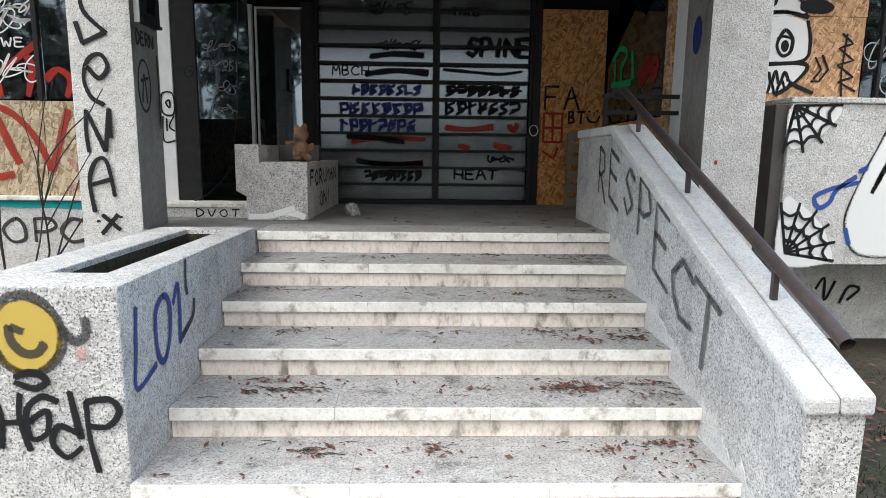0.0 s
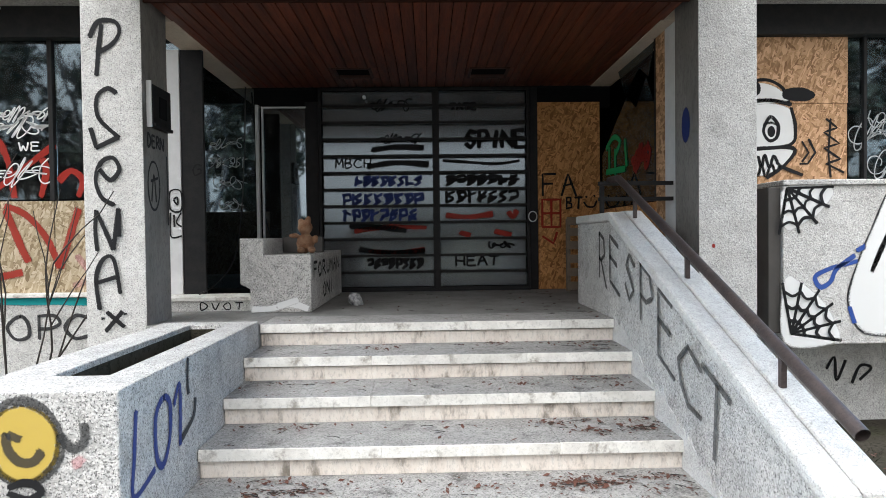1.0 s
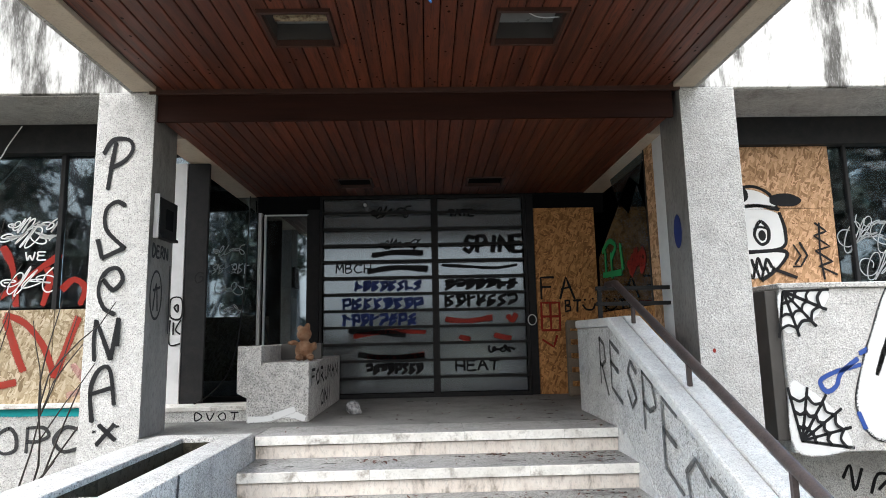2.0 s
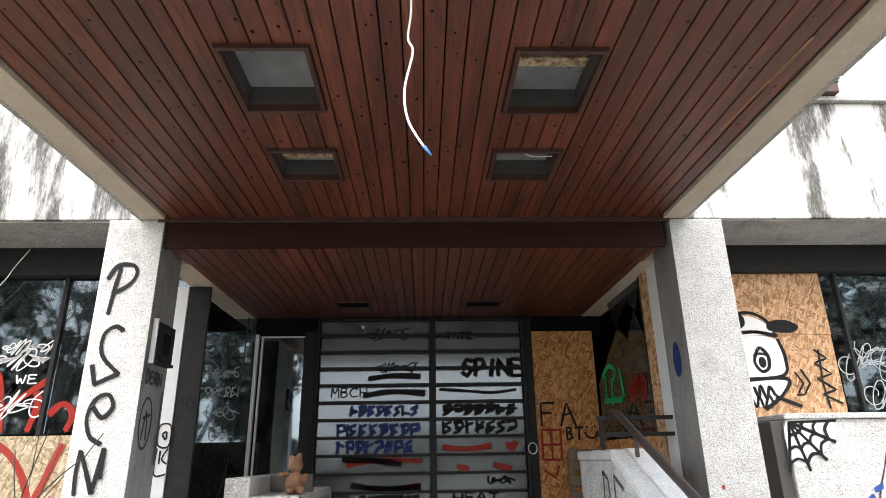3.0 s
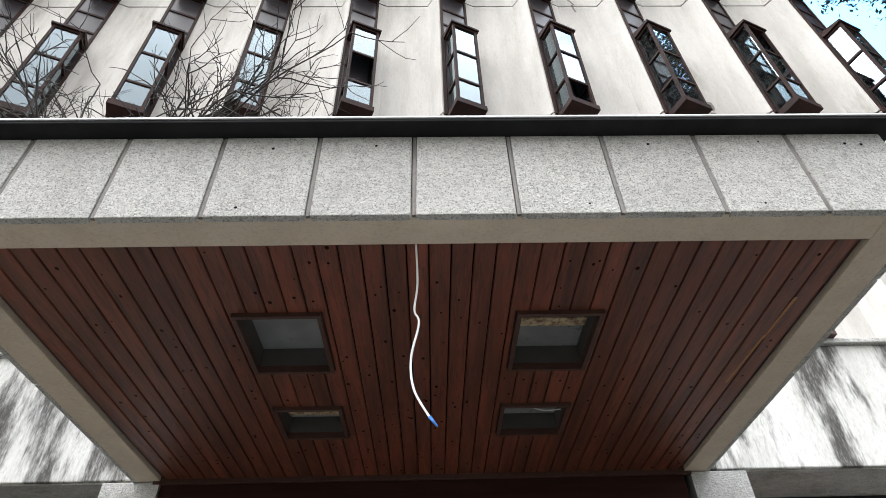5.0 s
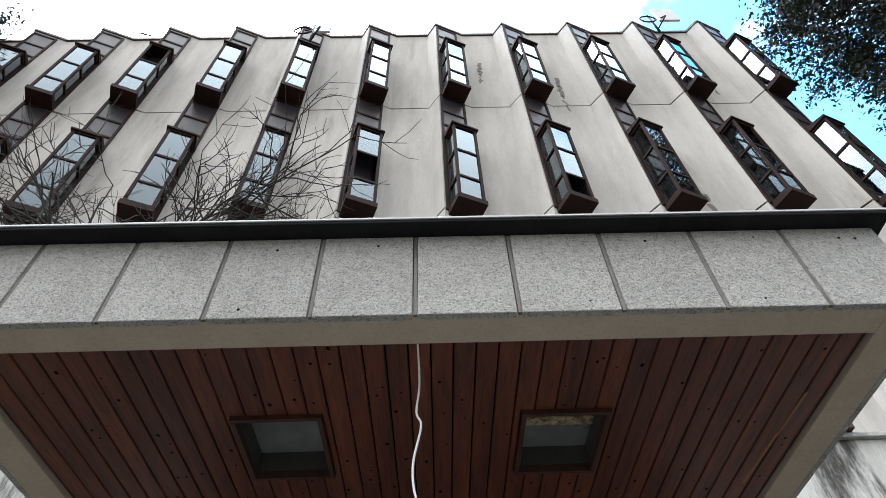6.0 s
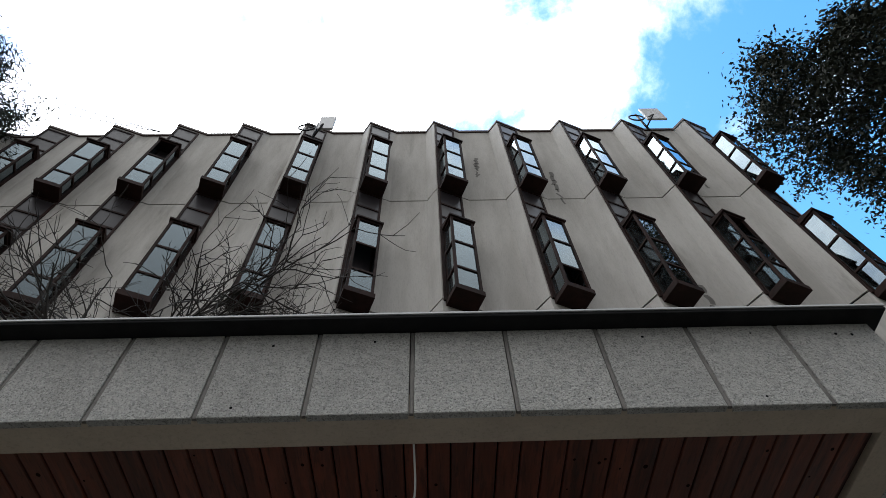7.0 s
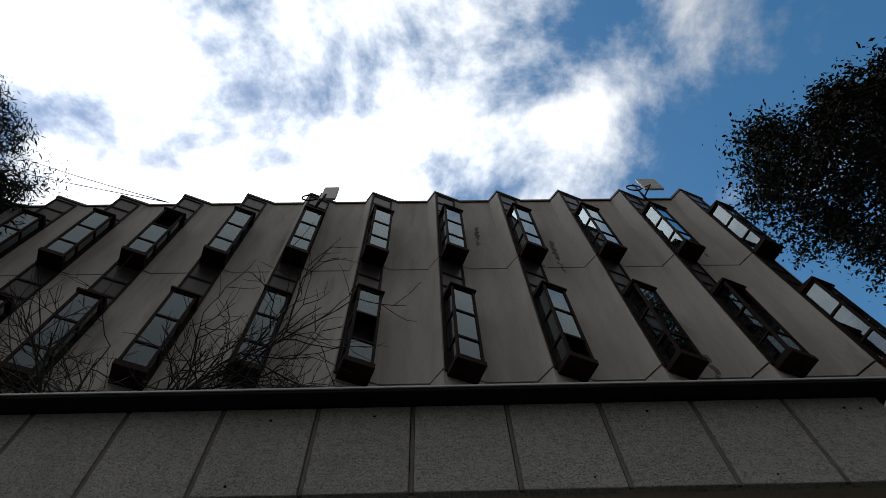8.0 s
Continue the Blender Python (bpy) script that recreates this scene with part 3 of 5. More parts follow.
# thin dark sheets put the slot's shade and grime on its inner faces
for a in ((SX0, SX0 + 0.006, SY0, SY1), (SX1 - 0.006, SX1, SY0, SY1), (SX0 + 0.006, SX1 - 0.006, SY0, SY0 + 0.006), (SX0 + 0.006, SX1 - 0.006, SY1 - 0.006, SY1)):
    part("liner", box(*a, PZ - 0.5, PZ - 0.03), "soil", planter, "grimy inner face with the slot's shade in its colour")
part("earth", box(SX0, SX1, SY0, SY1, GROUND, PZ - 0.5), "soil", planter, "dark dry earth")

# side and top faces: darker concrete, part dirt, part shade put into the colour
for ob in planter.children:
    if ob.name.startswith("wall"):
        ob.data.materials.append(M["wallc"])
        for f in ob.data.polygons:
            if f.normal.x > 0.9 or f.normal.z > 0.9:
                f.material_index = 1

parapet = thing("stair_parapet", "sloping concrete stair parapet with a worn stone coping", "wall", kind="structure")
PT, PB, SLOPE_Y = 0.747, -0.262, -2.27
sl = (PT - PB) / (0.084 - SLOPE_Y)
WX1 = 1.545
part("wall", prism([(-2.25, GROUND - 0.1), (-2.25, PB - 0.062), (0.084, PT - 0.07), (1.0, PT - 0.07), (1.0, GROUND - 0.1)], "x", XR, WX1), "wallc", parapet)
# front end keeps the lighter concrete; the sides' shade is put into theirs
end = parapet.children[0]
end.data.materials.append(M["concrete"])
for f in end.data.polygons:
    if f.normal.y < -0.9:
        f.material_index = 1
for name, x0, x1, up in (("coping", XR - 0.014, XR + 0.105, 0.0), ("coping", XR + 0.107, WX1 + 0.02, 0.009)):
    part(name, prism([(SLOPE_Y, PB - 0.065), (SLOPE_Y, PB + up), (0.084, PT + up), (1.02, PT + up), (1.02, PT - 0.067), (0.084, PT - 0.067)], "x", x0, x1, bevel=0.014), "coping", parapet, "worn pale coping")

# chipped mortar skirting where the steps meet the parapet
bm = bmesh.new()
rng = random.Random(8)
for k in range(STEPS):
    n = 26
    pts = []
    for i in range(n):
        y = 0.02 - k * RUN - i / n * RUN
        top = -k * RISE - RISE * i / n + 0.03 + 0.06 * noise.noise((y * 7, 0.3, 0)) + 0.05 * noise.noise((y * 37, 0.7, 0)) + rng.uniform(0, 0.014)
        pts.append((y, top))
    for (ya, ta), (yb, tb) in zip(pts, pts[1:] + [(0.02 - (k + 1) * RUN, -(k + 1) * RISE + 0.03 + 0.06 * noise.noise(((0.02 - (k + 1) * RUN) * 7, 0.3, 0)))]):
        if yb < -2.245:
            continue
        lo = -k * RISE - 0.16
        vs = [bm.verts.new(q) for q in ((XR - 0.005, ya, lo), (XR - 0.005, yb, lo), (XR - 0.005, yb, tb), (XR - 0.005, ya, ta), (XR + 0.01, ya, ta + 0.006), (XR + 0.01, yb, tb + 0.006))]
        bm.faces.new(vs[:4])
        bm.faces.new((vs[3], vs[2], vs[5], vs[4]))
part("mortar_edge", bm, "coping", parapet, "chipped pale mortar")

# ---- pillars ----
CEIL = 2.43
PORCH = 2.215                           # the lower ceiling of the porch
for name, x0, x1 in (("pillar_west", -2.295, -1.888), ("pillar_east", 1.938, 2.352)):
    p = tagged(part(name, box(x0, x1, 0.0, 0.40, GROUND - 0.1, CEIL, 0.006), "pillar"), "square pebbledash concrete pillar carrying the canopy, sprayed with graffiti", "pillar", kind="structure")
    # porch-facing side: darker smooth concrete, with porch shade put into its colour
    p.data.materials.append(M["smoothc"])
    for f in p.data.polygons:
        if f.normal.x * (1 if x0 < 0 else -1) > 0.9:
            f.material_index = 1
    if name == "pillar_west":
        pillar_w = p
    else:
        pillar_e = p

# ---- canopy ----
canopy = thing("canopy", "flat entrance canopy with a stained pine soffit and pebble panels", "canopy")
CF, CB, CO = -2.685, 0.85, 2.085         # front, back, half width outside
IN_W, IN_E, IN_F = -1.885, 1.895, -2.51  # the soffit's edges inside the cream frame
for x0, x1 in ((-CO + 0.03, IN_W), (IN_E, CO - 0.03)):
    part("side_beam", box(x0, x1, CF + 0.02, 0.0 - 0.002, CEIL + 0.001, CEIL + 0.12, 0.004), "cream", canopy, "cream painted concrete beam")
    part("side_beam", box(-2.05 if x0 < 0 else 1.835, -1.83 if x0 < 0 else 2.06, 0.402, 2.40, PORCH - 0.006, CEIL + 0.12, 0.004), "cream", canopy, "cream painted concrete beam")
part("front_beam", box(IN_W, IN_E, CF + 0.02, IN_F, CEIL + 0.001, CEIL + 0.12, 0.004), "cream", canopy, "cream painted concrete beam")
part("deck", box(-CO + 0.04, CO - 0.04, CF + 0.04, CB, CEIL + 0.34, CEIL + 0.46), "lampbox", canopy)
TRIM_Y = -0.01
part("soffit_trim", box(IN_W - 0.05, IN_E + 0.05, TRIM_Y, TRIM_Y + 0.03, CEIL - 0.02, CEIL + 0.06, 0.003), "trim", canopy, "dark brown cross batten")
part("soffit_board", box(IN_W + 0.002, IN_E - 0.002, TRIM_Y + 0.032, TRIM_Y + 0.056, PORCH - 0.004, CEIL + 0.06, 0.003), "board", canopy, "dark brown upright board")
part("porch_backing", box(-1.829, 1.834, TRIM_Y + 0.06, 2.41, PORCH + 0.022, PORCH + 0.04), "dark", canopy)
part("edge_trim", box(IN_W, IN_W + 0.02, IN_F, TRIM_Y, CEIL + 0.035, CEIL + 0.06, 0.002), "trim", canopy)
part("edge_trim", box(IN_E - 0.02, IN_E, IN_F, TRIM_Y, CEIL + 0.035, CEIL + 0.06, 0.002), "trim", canopy)
part("soffit_backing", box(IN_W, IN_E, IN_F - 0.005, TRIM_Y, CEIL + 0.155, CEIL + 0.17), "dark", canopy)

LAMPS = [(-0.875, -0.455, -2.03, -1.50), (0.468, 0.885, -2.02, -1.49), (-0.868, -0.468, -1.087, -0.68), (0.468, 0.88, -1.087, -0.68), (-0.86, -0.49, 1.66, 2.02), (0.47, 0.86, 1.66, 2.02)]
PW = 0.0955
PLANK_MESH = {}


def plank(x, y0, y1, w, z=CEIL):
    key = (round(y1 - y0, 4), round(w, 4))
    if key not in PLANK_MESH:
        b = prism([(-w / 2 + 0.0028, 0.018), (-w / 2 + 0.0032, 0.004), (-w / 2 + 0.007, 0.0), (w / 2 - 0.007, 0.0), (w / 2 - 0.0032, 0.004), (w / 2 - 0.0028, 0.018)], "y", 0.0, key[0])
        me = bpy.data.meshes.new("plank")
        b.to_mesh(me)
        b.free()
        me.materials.append(M["plank"])
        PLANK_MESH[key] = me
    ob = new("plank", PLANK_MESH[key])
    ob.location, ob.parent = (x, y0, z + (0.012 if z == CEIL else 0.0)), canopy


def lamp_recess(x0, x1, y0, y1, kind, level=CEIL):
    lamp = thing("recessed_lamp", "square recessed soffit lamp with a brown frame, " + ("grimy glass" if kind else "broken and empty"), "lamp", group="soffit lamps")
    f = 0.022
    for a in ((x0, x1, y0, y0 + f), (x0, x1, y1 - f, y1), (x0, x0 + f, y0 + f, y1 - f), (x1 - f, x1, y0 + f, y1 - f)):
        part("frame", box(a[0], a[1], a[2], a[3], level - 0.012, level + 0.03, 0.002), "trim", lamp)
    top = level + 0.15
    # side walls: the recess's shade is put into their dark colour
    for a in ((x0 + f, x1 - f, y0 + f - 0.01, y0 + f), (x0 + f, x1 - f, y1 - f, y1 - f + 0.01), (x0 + f - 0.01, x0 + f, y0 + f, y1 - f), (x1 - f, x1 - f + 0.01, y0 + f, y1 - f)):
        part("housing_side", box(a[0], a[1], a[2], a[3], level + 0.031, top), "lampbox", lamp)
    part("housing_top", box(x0 + f, x1 - f, y0 + f, y1 - f, top - 0.015, top), "lampglass" if kind else "lampbox", lamp)
    if kind == 1:
        part("strip", box(x0 + f, x1 - f, y0 + 0.215 + 0.06 * (y0 > -1.5), y0 + 0.285 + 0.04 * (y0 > -1.5), top - 0.035, top - 0.016, 0.004), "rust", lamp, "flaking cream metal strip")
    return lamp


for (x0, x1, y0, y1), kind in zip(LAMPS, (2, 1, 1, 2, 0, 0)):
    lamp_recess(x0, x1, y0, y1, kind, CEIL if y0 < 0 else PORCH)

# ---- fascia ----
J0, JW = -0.006, 0.4125
joints = [J0 + JW * k for k in range(-5, 6)]
edges = [-CO] + [j for j in joints if -CO + 0.06 < j < CO - 0.06] + [CO]
for a, b in zip(edges, edges[1:]):
    part("fascia_panel", box(a + 0.011, b - 0.010, CF, CF + 0.035, CEIL, CEIL + 0.482, 0.004), "fascia", canopy)
for side in (-1, 1):
    ys = [CF + 0.036 + 0.4125 * k for k in range(8)] + [0.44]
    for a, b in zip(ys, ys[1:]):
        part("fascia_panel", box(min(side * CO, side * (CO - 0.03)), max(side * CO, side * (CO - 0.03)), a + 0.005, b - 0.005, CEIL, CEIL + 0.482, 0.004), "fascia", canopy)
part("joint_backing", box(-CO + 0.03, CO - 0.03, CF + 0.036, CF + 0.05, CEIL + 0.02, CEIL + 0.484), "trim", canopy)
for a in edges[1:-1]:
    part("grout", box(a - 0.006, a + 0.009, CF + 0.006, CF + 0.034, CEIL + 0.004, CEIL + 0.484), "smoothc", canopy, "grey joint filler")
part("cap", prism([(CF - 0.080, CEIL + 0.488), (CF - 0.080, CEIL + 0.512), (CF + 0.1, CEIL + 0.53), (0.85, CEIL + 0.53), (0.85, CEIL + 0.488)], "x", -CO - 0.055, CO + 0.055, bevel=0.004), "capdark", canopy, "dark metal roof edge")
part("cap_edge", box(-CO - 0.057, CO + 0.057, CF - 0.086, CF - 0.078, CEIL + 0.506, CEIL + 0.518, 0.002), "dish", canopy, "pale worn metal lip")

rng = random.Random(3)
for a, b in zip(edges, edges[1:]):
    for k in range(rng.choice((0, 1, 1, 2))):
        x, z = rng.uniform(a + 0.05, b - 0.05), CEIL + rng.choice((0.06, 0.41)) + rng.uniform(-0.02, 0.02)
        # near-black disc stands for the shade inside a drilled hole
        part("drill_hole", tube([(x, CF - 0.002, z), (x, CF + 0.004, z)], rng.uniform(0.004, 0.007), 8), "dark", canopy)

# the loose cable that hangs through the soffit
pts = smooth_line([(0.0, IN_F + 0.01, CEIL + 0.01), (0.005, -2.42, 2.30), (-0.006, -2.43, 2.16), (0.012, -2.44, 2.09), (-0.016, -2.45, 1.93), (-0.004, -2.46, 1.80), (0.05, -2.47, 1.69)], 8)
cab = thing("hanging_cable", "loose white cable hanging from the soffit, with a blue taped end", "cable")
part("sheath", tube(pts, 0.0043, 8), "cable", cab)
part("tape", tube([(0.05, -2.47, 1.692), (0.062, -2.472, 1.675), (0.075, -2.475, 1.655)], 0.0066, 8, taper=0.5), "blue", cab, "blue tape")

# ---- ground floor of the building ----
WY = 1.15                               # window plane
DY = 2.413                              # door plane
BAND_Y = 0.44
EAVE = 2.61
for x0, x1, nm in ((-14.0, -CO - 0.002, "wall_band_west"), (CO + 0.002, 7.0, "wall_band_east")):
    w = tagged(part(nm, box(x0, x1, BAND_Y, WY + 0.3, EAVE, 3.75, 0.01), "band"), "white rendered wall band with black water streaks", "wall", kind="structure")
    part("ledge", box(x0, x1, BAND_Y - 0.05, BAND_Y + 0.1, 3.751, 3.80, 0.008), "concrete", w, "dark weathered ledge")
    part("eave_board", box(x0, x1, BAND_Y + 0.03, WY - 0.002, EAVE - 0.012, EAVE - 0.001), "wallc", w, "grey eave underside")
    part("window_head", box(x0, x1, WY - 0.06, WY + 0.04, EAVE - 0.28, EAVE - 0.013, 0.004), "darkmetal", w, "dark window head")

# interior shell, unseen; its unlit dark is put into a near-black colour
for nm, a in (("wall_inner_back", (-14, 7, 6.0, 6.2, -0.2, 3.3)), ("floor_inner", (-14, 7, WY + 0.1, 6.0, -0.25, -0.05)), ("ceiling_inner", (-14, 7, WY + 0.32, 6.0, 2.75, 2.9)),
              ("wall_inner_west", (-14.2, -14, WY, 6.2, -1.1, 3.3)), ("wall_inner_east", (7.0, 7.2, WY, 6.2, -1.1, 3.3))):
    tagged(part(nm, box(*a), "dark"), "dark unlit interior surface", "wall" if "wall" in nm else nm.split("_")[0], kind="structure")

# west windows
wall_w = tagged(part("wall_west", box(-14.0, -1.99, WY, WY + 0.25, GROUND - 0.1, 0.10, 0.006), "pillar"), "low rendered wall under the window, covered in graffiti", "wall", kind="structure")
part("window_sill", box(-14.0, -1.99, WY - 0.05, WY + 0.27, 0.102, 0.14, 0.006), "marble", wall_w, "pale stone sill")
window_w = thing("window_1", "wide dark shop window, its lower half boarded with weathered strand board", "window", kind="structure")
for k in range(5):
    x1 = -1.99 - k * 1.22
    part("board", box(x1 - 1.215, x1 - 0.003, WY + 0.02, WY + 0.04, 0.14, 0.94, 0.002), "osb_old", window_w, "weathered strand board")
    part("pane", box(x1 - 1.19, x1 - 0.03, WY + 0.03, WY + 0.036, 0.955, 2.5), "clearglass" if k == 0 else "glass", window_w)
    part("mullion", box(x1 - 1.24, x1 - 1.20, WY - 0.0, WY + 0.06, 0.942, 2.508, 0.003), "darkmetal", window_w)

# east windows and the box in front of them
wall_e = tagged(part("wall_east", box(2.362, 7.0, WY - 0.1, WY + 0.25, GROUND - 0.1, 1.0, 0.006), "pillar"), "plain rendered wall under the boarded window", "wall", kind="structure")
trough = tagged(part("window_trough", box(2.80, 7.0, BAND_Y, WY - 0.102, -0.29, 0.95, 0.008), "pillar"), "large rendered concrete trough under the window, painted with cobwebs and a white drop", "planter", kind="structure")
part("rim", box(2.79, 7.0, BAND_Y - 0.02, WY - 0.102, 0.951, 0.995, 0.008), "concrete", trough, "weathered grey rim")
# west side of the trough, coloured dark for the shade on it
part("side", box(2.70, 2.797, BAND_Y + 0.03, WY - 0.102, -0.20, 0.94, 0.006), "lampbox", trough, "trough side, its shade put into a dark colour")
window_e = thing("window_2", "wide window partly boarded with strand board, dark glass beside it", "window", kind="structure")
part("board", box(2.36, 3.82, WY + 0.01, WY + 0.03, 1.74, 2.505, 0.002), "osb", window_e, "strand board")
part("board", box(2.36, 3.815, WY + 0.012, WY + 0.032, 1.0, 1.737, 0.002), "osb", window_e, "strand board")
for a, b in ((3.84, 3.96), (3.99, 5.2), (5.24, 6.9)):
    part("pane", box(a, b, WY + 0.03, WY + 0.036, 1.0, 2.5), "glass", window_e)
    part("mullion", box(b, b + 0.03, WY, WY + 0.06, 1.0, 2.508, 0.003), "darkmetal", window_e)

# ---- entrance porch: side glazing ----
side_w = thing("window_3", "tall tagged porch window set back beside the entrance, behind a dark panel", "window", kind="structure")
XW = -1.90
part("post", box(-2.17, -2.062, 1.05, 1.095, 0.119, PORCH - 0.008, 0.004), "white_frame", side_w, "white painted post")
part("panel", box(-2.06, -1.868, 1.06, 1.095, 0.119, PORCH - 0.008, 0.004), "darkmetal", side_w, "dark blind panel")
part("pane", box(-3.2, -1.815, DY, DY + 0.006, 0.06, 2.60), "partglass", side_w)
part("bottom_rail", box(-3.2, -1.815, DY - 0.03, DY + 0.03, 0.001, 0.055, 0.003), "darkmetal", side_w)
# unseen dark sheet added so the pane shows only reflections
part("backing", box(-3.2, -1.815, DY + 0.04, DY + 0.06, 0.0, 2.60), "dark", side_w, "near-black sheet added behind the glass")
ledge = tagged(part("ledge", box(-2.20, -1.375, 0.78, 1.095, 0.001, 0.085, 0.004), "pillar"), "low rendered ledge with a stone top beside the door", "ledge", kind="structure")
part("top", box(-2.20, -1.372, 0.765, 1.097, 0.087, 0.118, 0.004), "marble", ledge, "pale stone top")

side_e = thing("window_4", "broken side glazing of the porch, partly boarded", "window", kind="structure")
XE = 1.945
part("post", box(XE - 0.005, XE + 0.05, 0.402, 0.60, 0.0, PORCH - 0.008, 0.004), "white_frame", side_e, "white painted post")
part("board", box(XE, XE + 0.02, 0.602, 0.80, 0.0, PORCH - 0.008, 0.002), "osb", side_e, "strand board strip")
part("board", box(XE, XE + 0.02, 0.802, 2.39, 0.0, 0.86, 0.002), "osb_red", side_e, "strand board")
bm = prism([(0.82, 0.87), (0.82, 1.62), (1.05, 1.95), (1.3, 1.74), (1.55, 1.9), (2.36, 1.45), (2.36, 0.87)], "x", XE + 0.008, XE + 0.013)
part("pane", bm, "glass", side_e, "jagged broken pane")
bm = prism([(0.84, 2.2), (1.0, 1.95), (1.22, 2.08), (1.6, 1.92), (1.8, 2.2)], "x", XE + 0.008, XE + 0.013)
part("pane", bm, "glass", side_e, "jagged broken pane")
part("mullion", box(XE - 0.004, XE + 0.03, 0.802, 0.83, 0.87, PORCH - 0.008, 0.002), "darkmetal", side_e)

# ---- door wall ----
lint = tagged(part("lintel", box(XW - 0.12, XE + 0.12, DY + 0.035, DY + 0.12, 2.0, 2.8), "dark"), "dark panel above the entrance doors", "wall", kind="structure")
sl_w = thing("window_5", "narrow sidelight beside the entrance door with a thin white frame", "window", kind="structure")
for a in ((-1.80, -1.765, 0.13, 2.03), (-1.735, -1.72, 0.13, 2.01)):
    part("frame", box(a[0], a[1], DY - 0.03, DY + 0.03, a[2], a[3], 0.003), "white_frame", sl_w, "white metal frame")
part("frame", box(-1.72, -1.25, DY - 0.02, DY + 0.02, 1.995, 2.01, 0.002), "white_frame", sl_w, "white metal frame")
part("pane", box(-1.718, -1.27, DY, DY + 0.006, 0.1, 1.993), "partglass", sl_w)
part("post", box(-1.268, -1.13, DY - 0.02, DY + 0.06, 0.0, 2.06, 0.004), "darkmetal", sl_w, "dark door post")
part("post", box(1.165, 1.25, DY - 0.02, DY + 0.03, 0.0, 2.205, 0.004), "darkmetal", sl_w, "dark door post")
osb_door = thing("door_board", "orange strand board sheet screwed beside the entrance doors", "board", kind="structure")
part("board", box(1.255, 1.94, DY, DY + 0.02, 0.0, 2.045, 0.002), "osb_red", osb_door)

gate = thing("entrance_door", "double glazed entrance door behind a dark steel bar grille, covered in tags", "door")
GZ = 2.195
for name, x0, x1 in (("leaf", -1.12, 0.135), ("leaf", 0.15, 1.155)):
    leaf = part(name, box(x0, x0 + 0.028, DY - 0.06, DY - 0.03, 0.02, GZ, 0.002, bmesh.new()), "darkmetal", gate, "barred steel door leaf")
    part("stile", box(x1 - 0.028, x1, DY - 0.06, DY - 0.03, 0.02, GZ, 0.002), "darkmetal", leaf)
    for k in range(13):
        z = 0.03 + k * 0.1795
        part("bar", box(x0 + 0.029, x1 - 0.029, DY - 0.062, DY - 0.04, z - 0.014, z + 0.014, 0.003), "darkmetal", leaf)
    part("pane", box(x0 + 0.03, x1 - 0.03, DY + 0.02, DY + 0.028, 0.05, GZ - 0.02), "doorglass", leaf, "grimy tagged glass")
part("meeting_stile", box(0.118, 0.168, DY - 0.064, DY - 0.02, 0.015, GZ, 0.003), "darkmetal", gate)
part("threshold", box(-1.13, 1.16, DY - 0.07, DY + 0.06, 0.001, 0.022, 0.003), "darkmetal", gate)
part("sensor", tube([(-0.62, DY - 0.10, 2.09), (-0.62, DY - 0.064, 2.09)], 0.018, 12), "dish", gate, "small pale round sensor")
part("pull_ring", tube([(1.18 + 0.045 * math.cos(a), DY - 0.09, 0.795 + 0.055 * math.sin(a)) for a in [k * math.pi / 9 for k in range(19)]], 0.006, 8), "dish", gate, "round chrome pull")

# ---- porch floor things ----
block = thing("concrete_planter", "rough stepped concrete block against the porch wall, spotted with lime", "block")
BY0, BY1 = 0.631, 2.3
part("body", prism([(-1.369, 0.001), (-0.888, 0.001), (-0.888, 0.46), (-1.257, 0.46), (-1.257, 0.44), (-1.369, 0.44)], "y", BY0, BY1, bevel=0.008), "concrete", block)
part("upstand", prism([(-1.371, 0.19), (-1.26, 0.442), (-1.26, 0.592), (-1.447, 0.592), (-1.447, 0.23)], "y", BY0 - 0.003, BY1 - 0.02, bevel=0.008), "concrete", block)
part("back_panel", box(-1.255, -0.90, 1.25, 1.32, 0.461, 0.60, 0.006), "lampbox", block, "dark back panel")

# ---- handrail ----
railing = thing("railing", "rusty brown round stair railing on short posts", "railing")
RX = 1.47
A, B = Vector((RX, -2.225, -0.088)), Vector((RX, 0.30, 1.005))
bm = tube([A, A.lerp(B, 0.5), B, (RX + 0.01, 0.36, 1.01), (RX - 0.02, 0.46, 1.005)], 0.0265, 14, cap=False)
tube([A + (B - A).normalized() * 0.004, A.lerp(B, 0.1)], 0.022, 14, bm, cap=False)
part("pipe", bm, "rail", railing)
for y in (-1.775, -0.885, -0.05):
    k = (y - A.y) / (B.y - A.y)
    top = A.lerp(B, k).z
    part("post", box(RX - 0.012, RX + 0.012, y - 0.012, y + 0.012, PT + 0.008 + sl * (y - 0.084), top, 0.002), "rail", railing)
for z in (0.985, 0.865):
    part("cross_bar", box(RX - 0.11, 1.936, 0.425, 0.465, z - 0.02, z + 0.01, 0.002), "darkmetal", railing)
part("post", box(RX - 0.1, RX - 0.07, 0.43, 0.46, PT + 0.001, 0.964, 0.002), "darkmetal", railing)

# ---- upper facade ----
building = thing("apartment_building", "tall weathered concrete building with a saw-tooth front of projecting bays", "building")
PER, PK0 = 1.525, 0.262
PKY, FLY = 0.60, 0.855
DIAG, RET = 0.19, 0.62
COLS = list(range(-7, 5))
LEVELS = [3.76, 7.64, 11.17, 14.80]


def profile(cols):
    pts = []
    for c in cols:
        px = PK0 + PER * c
        pts += [(px - DIAG, FLY), (px, PKY), (px + RET, FLY)]
    return pts


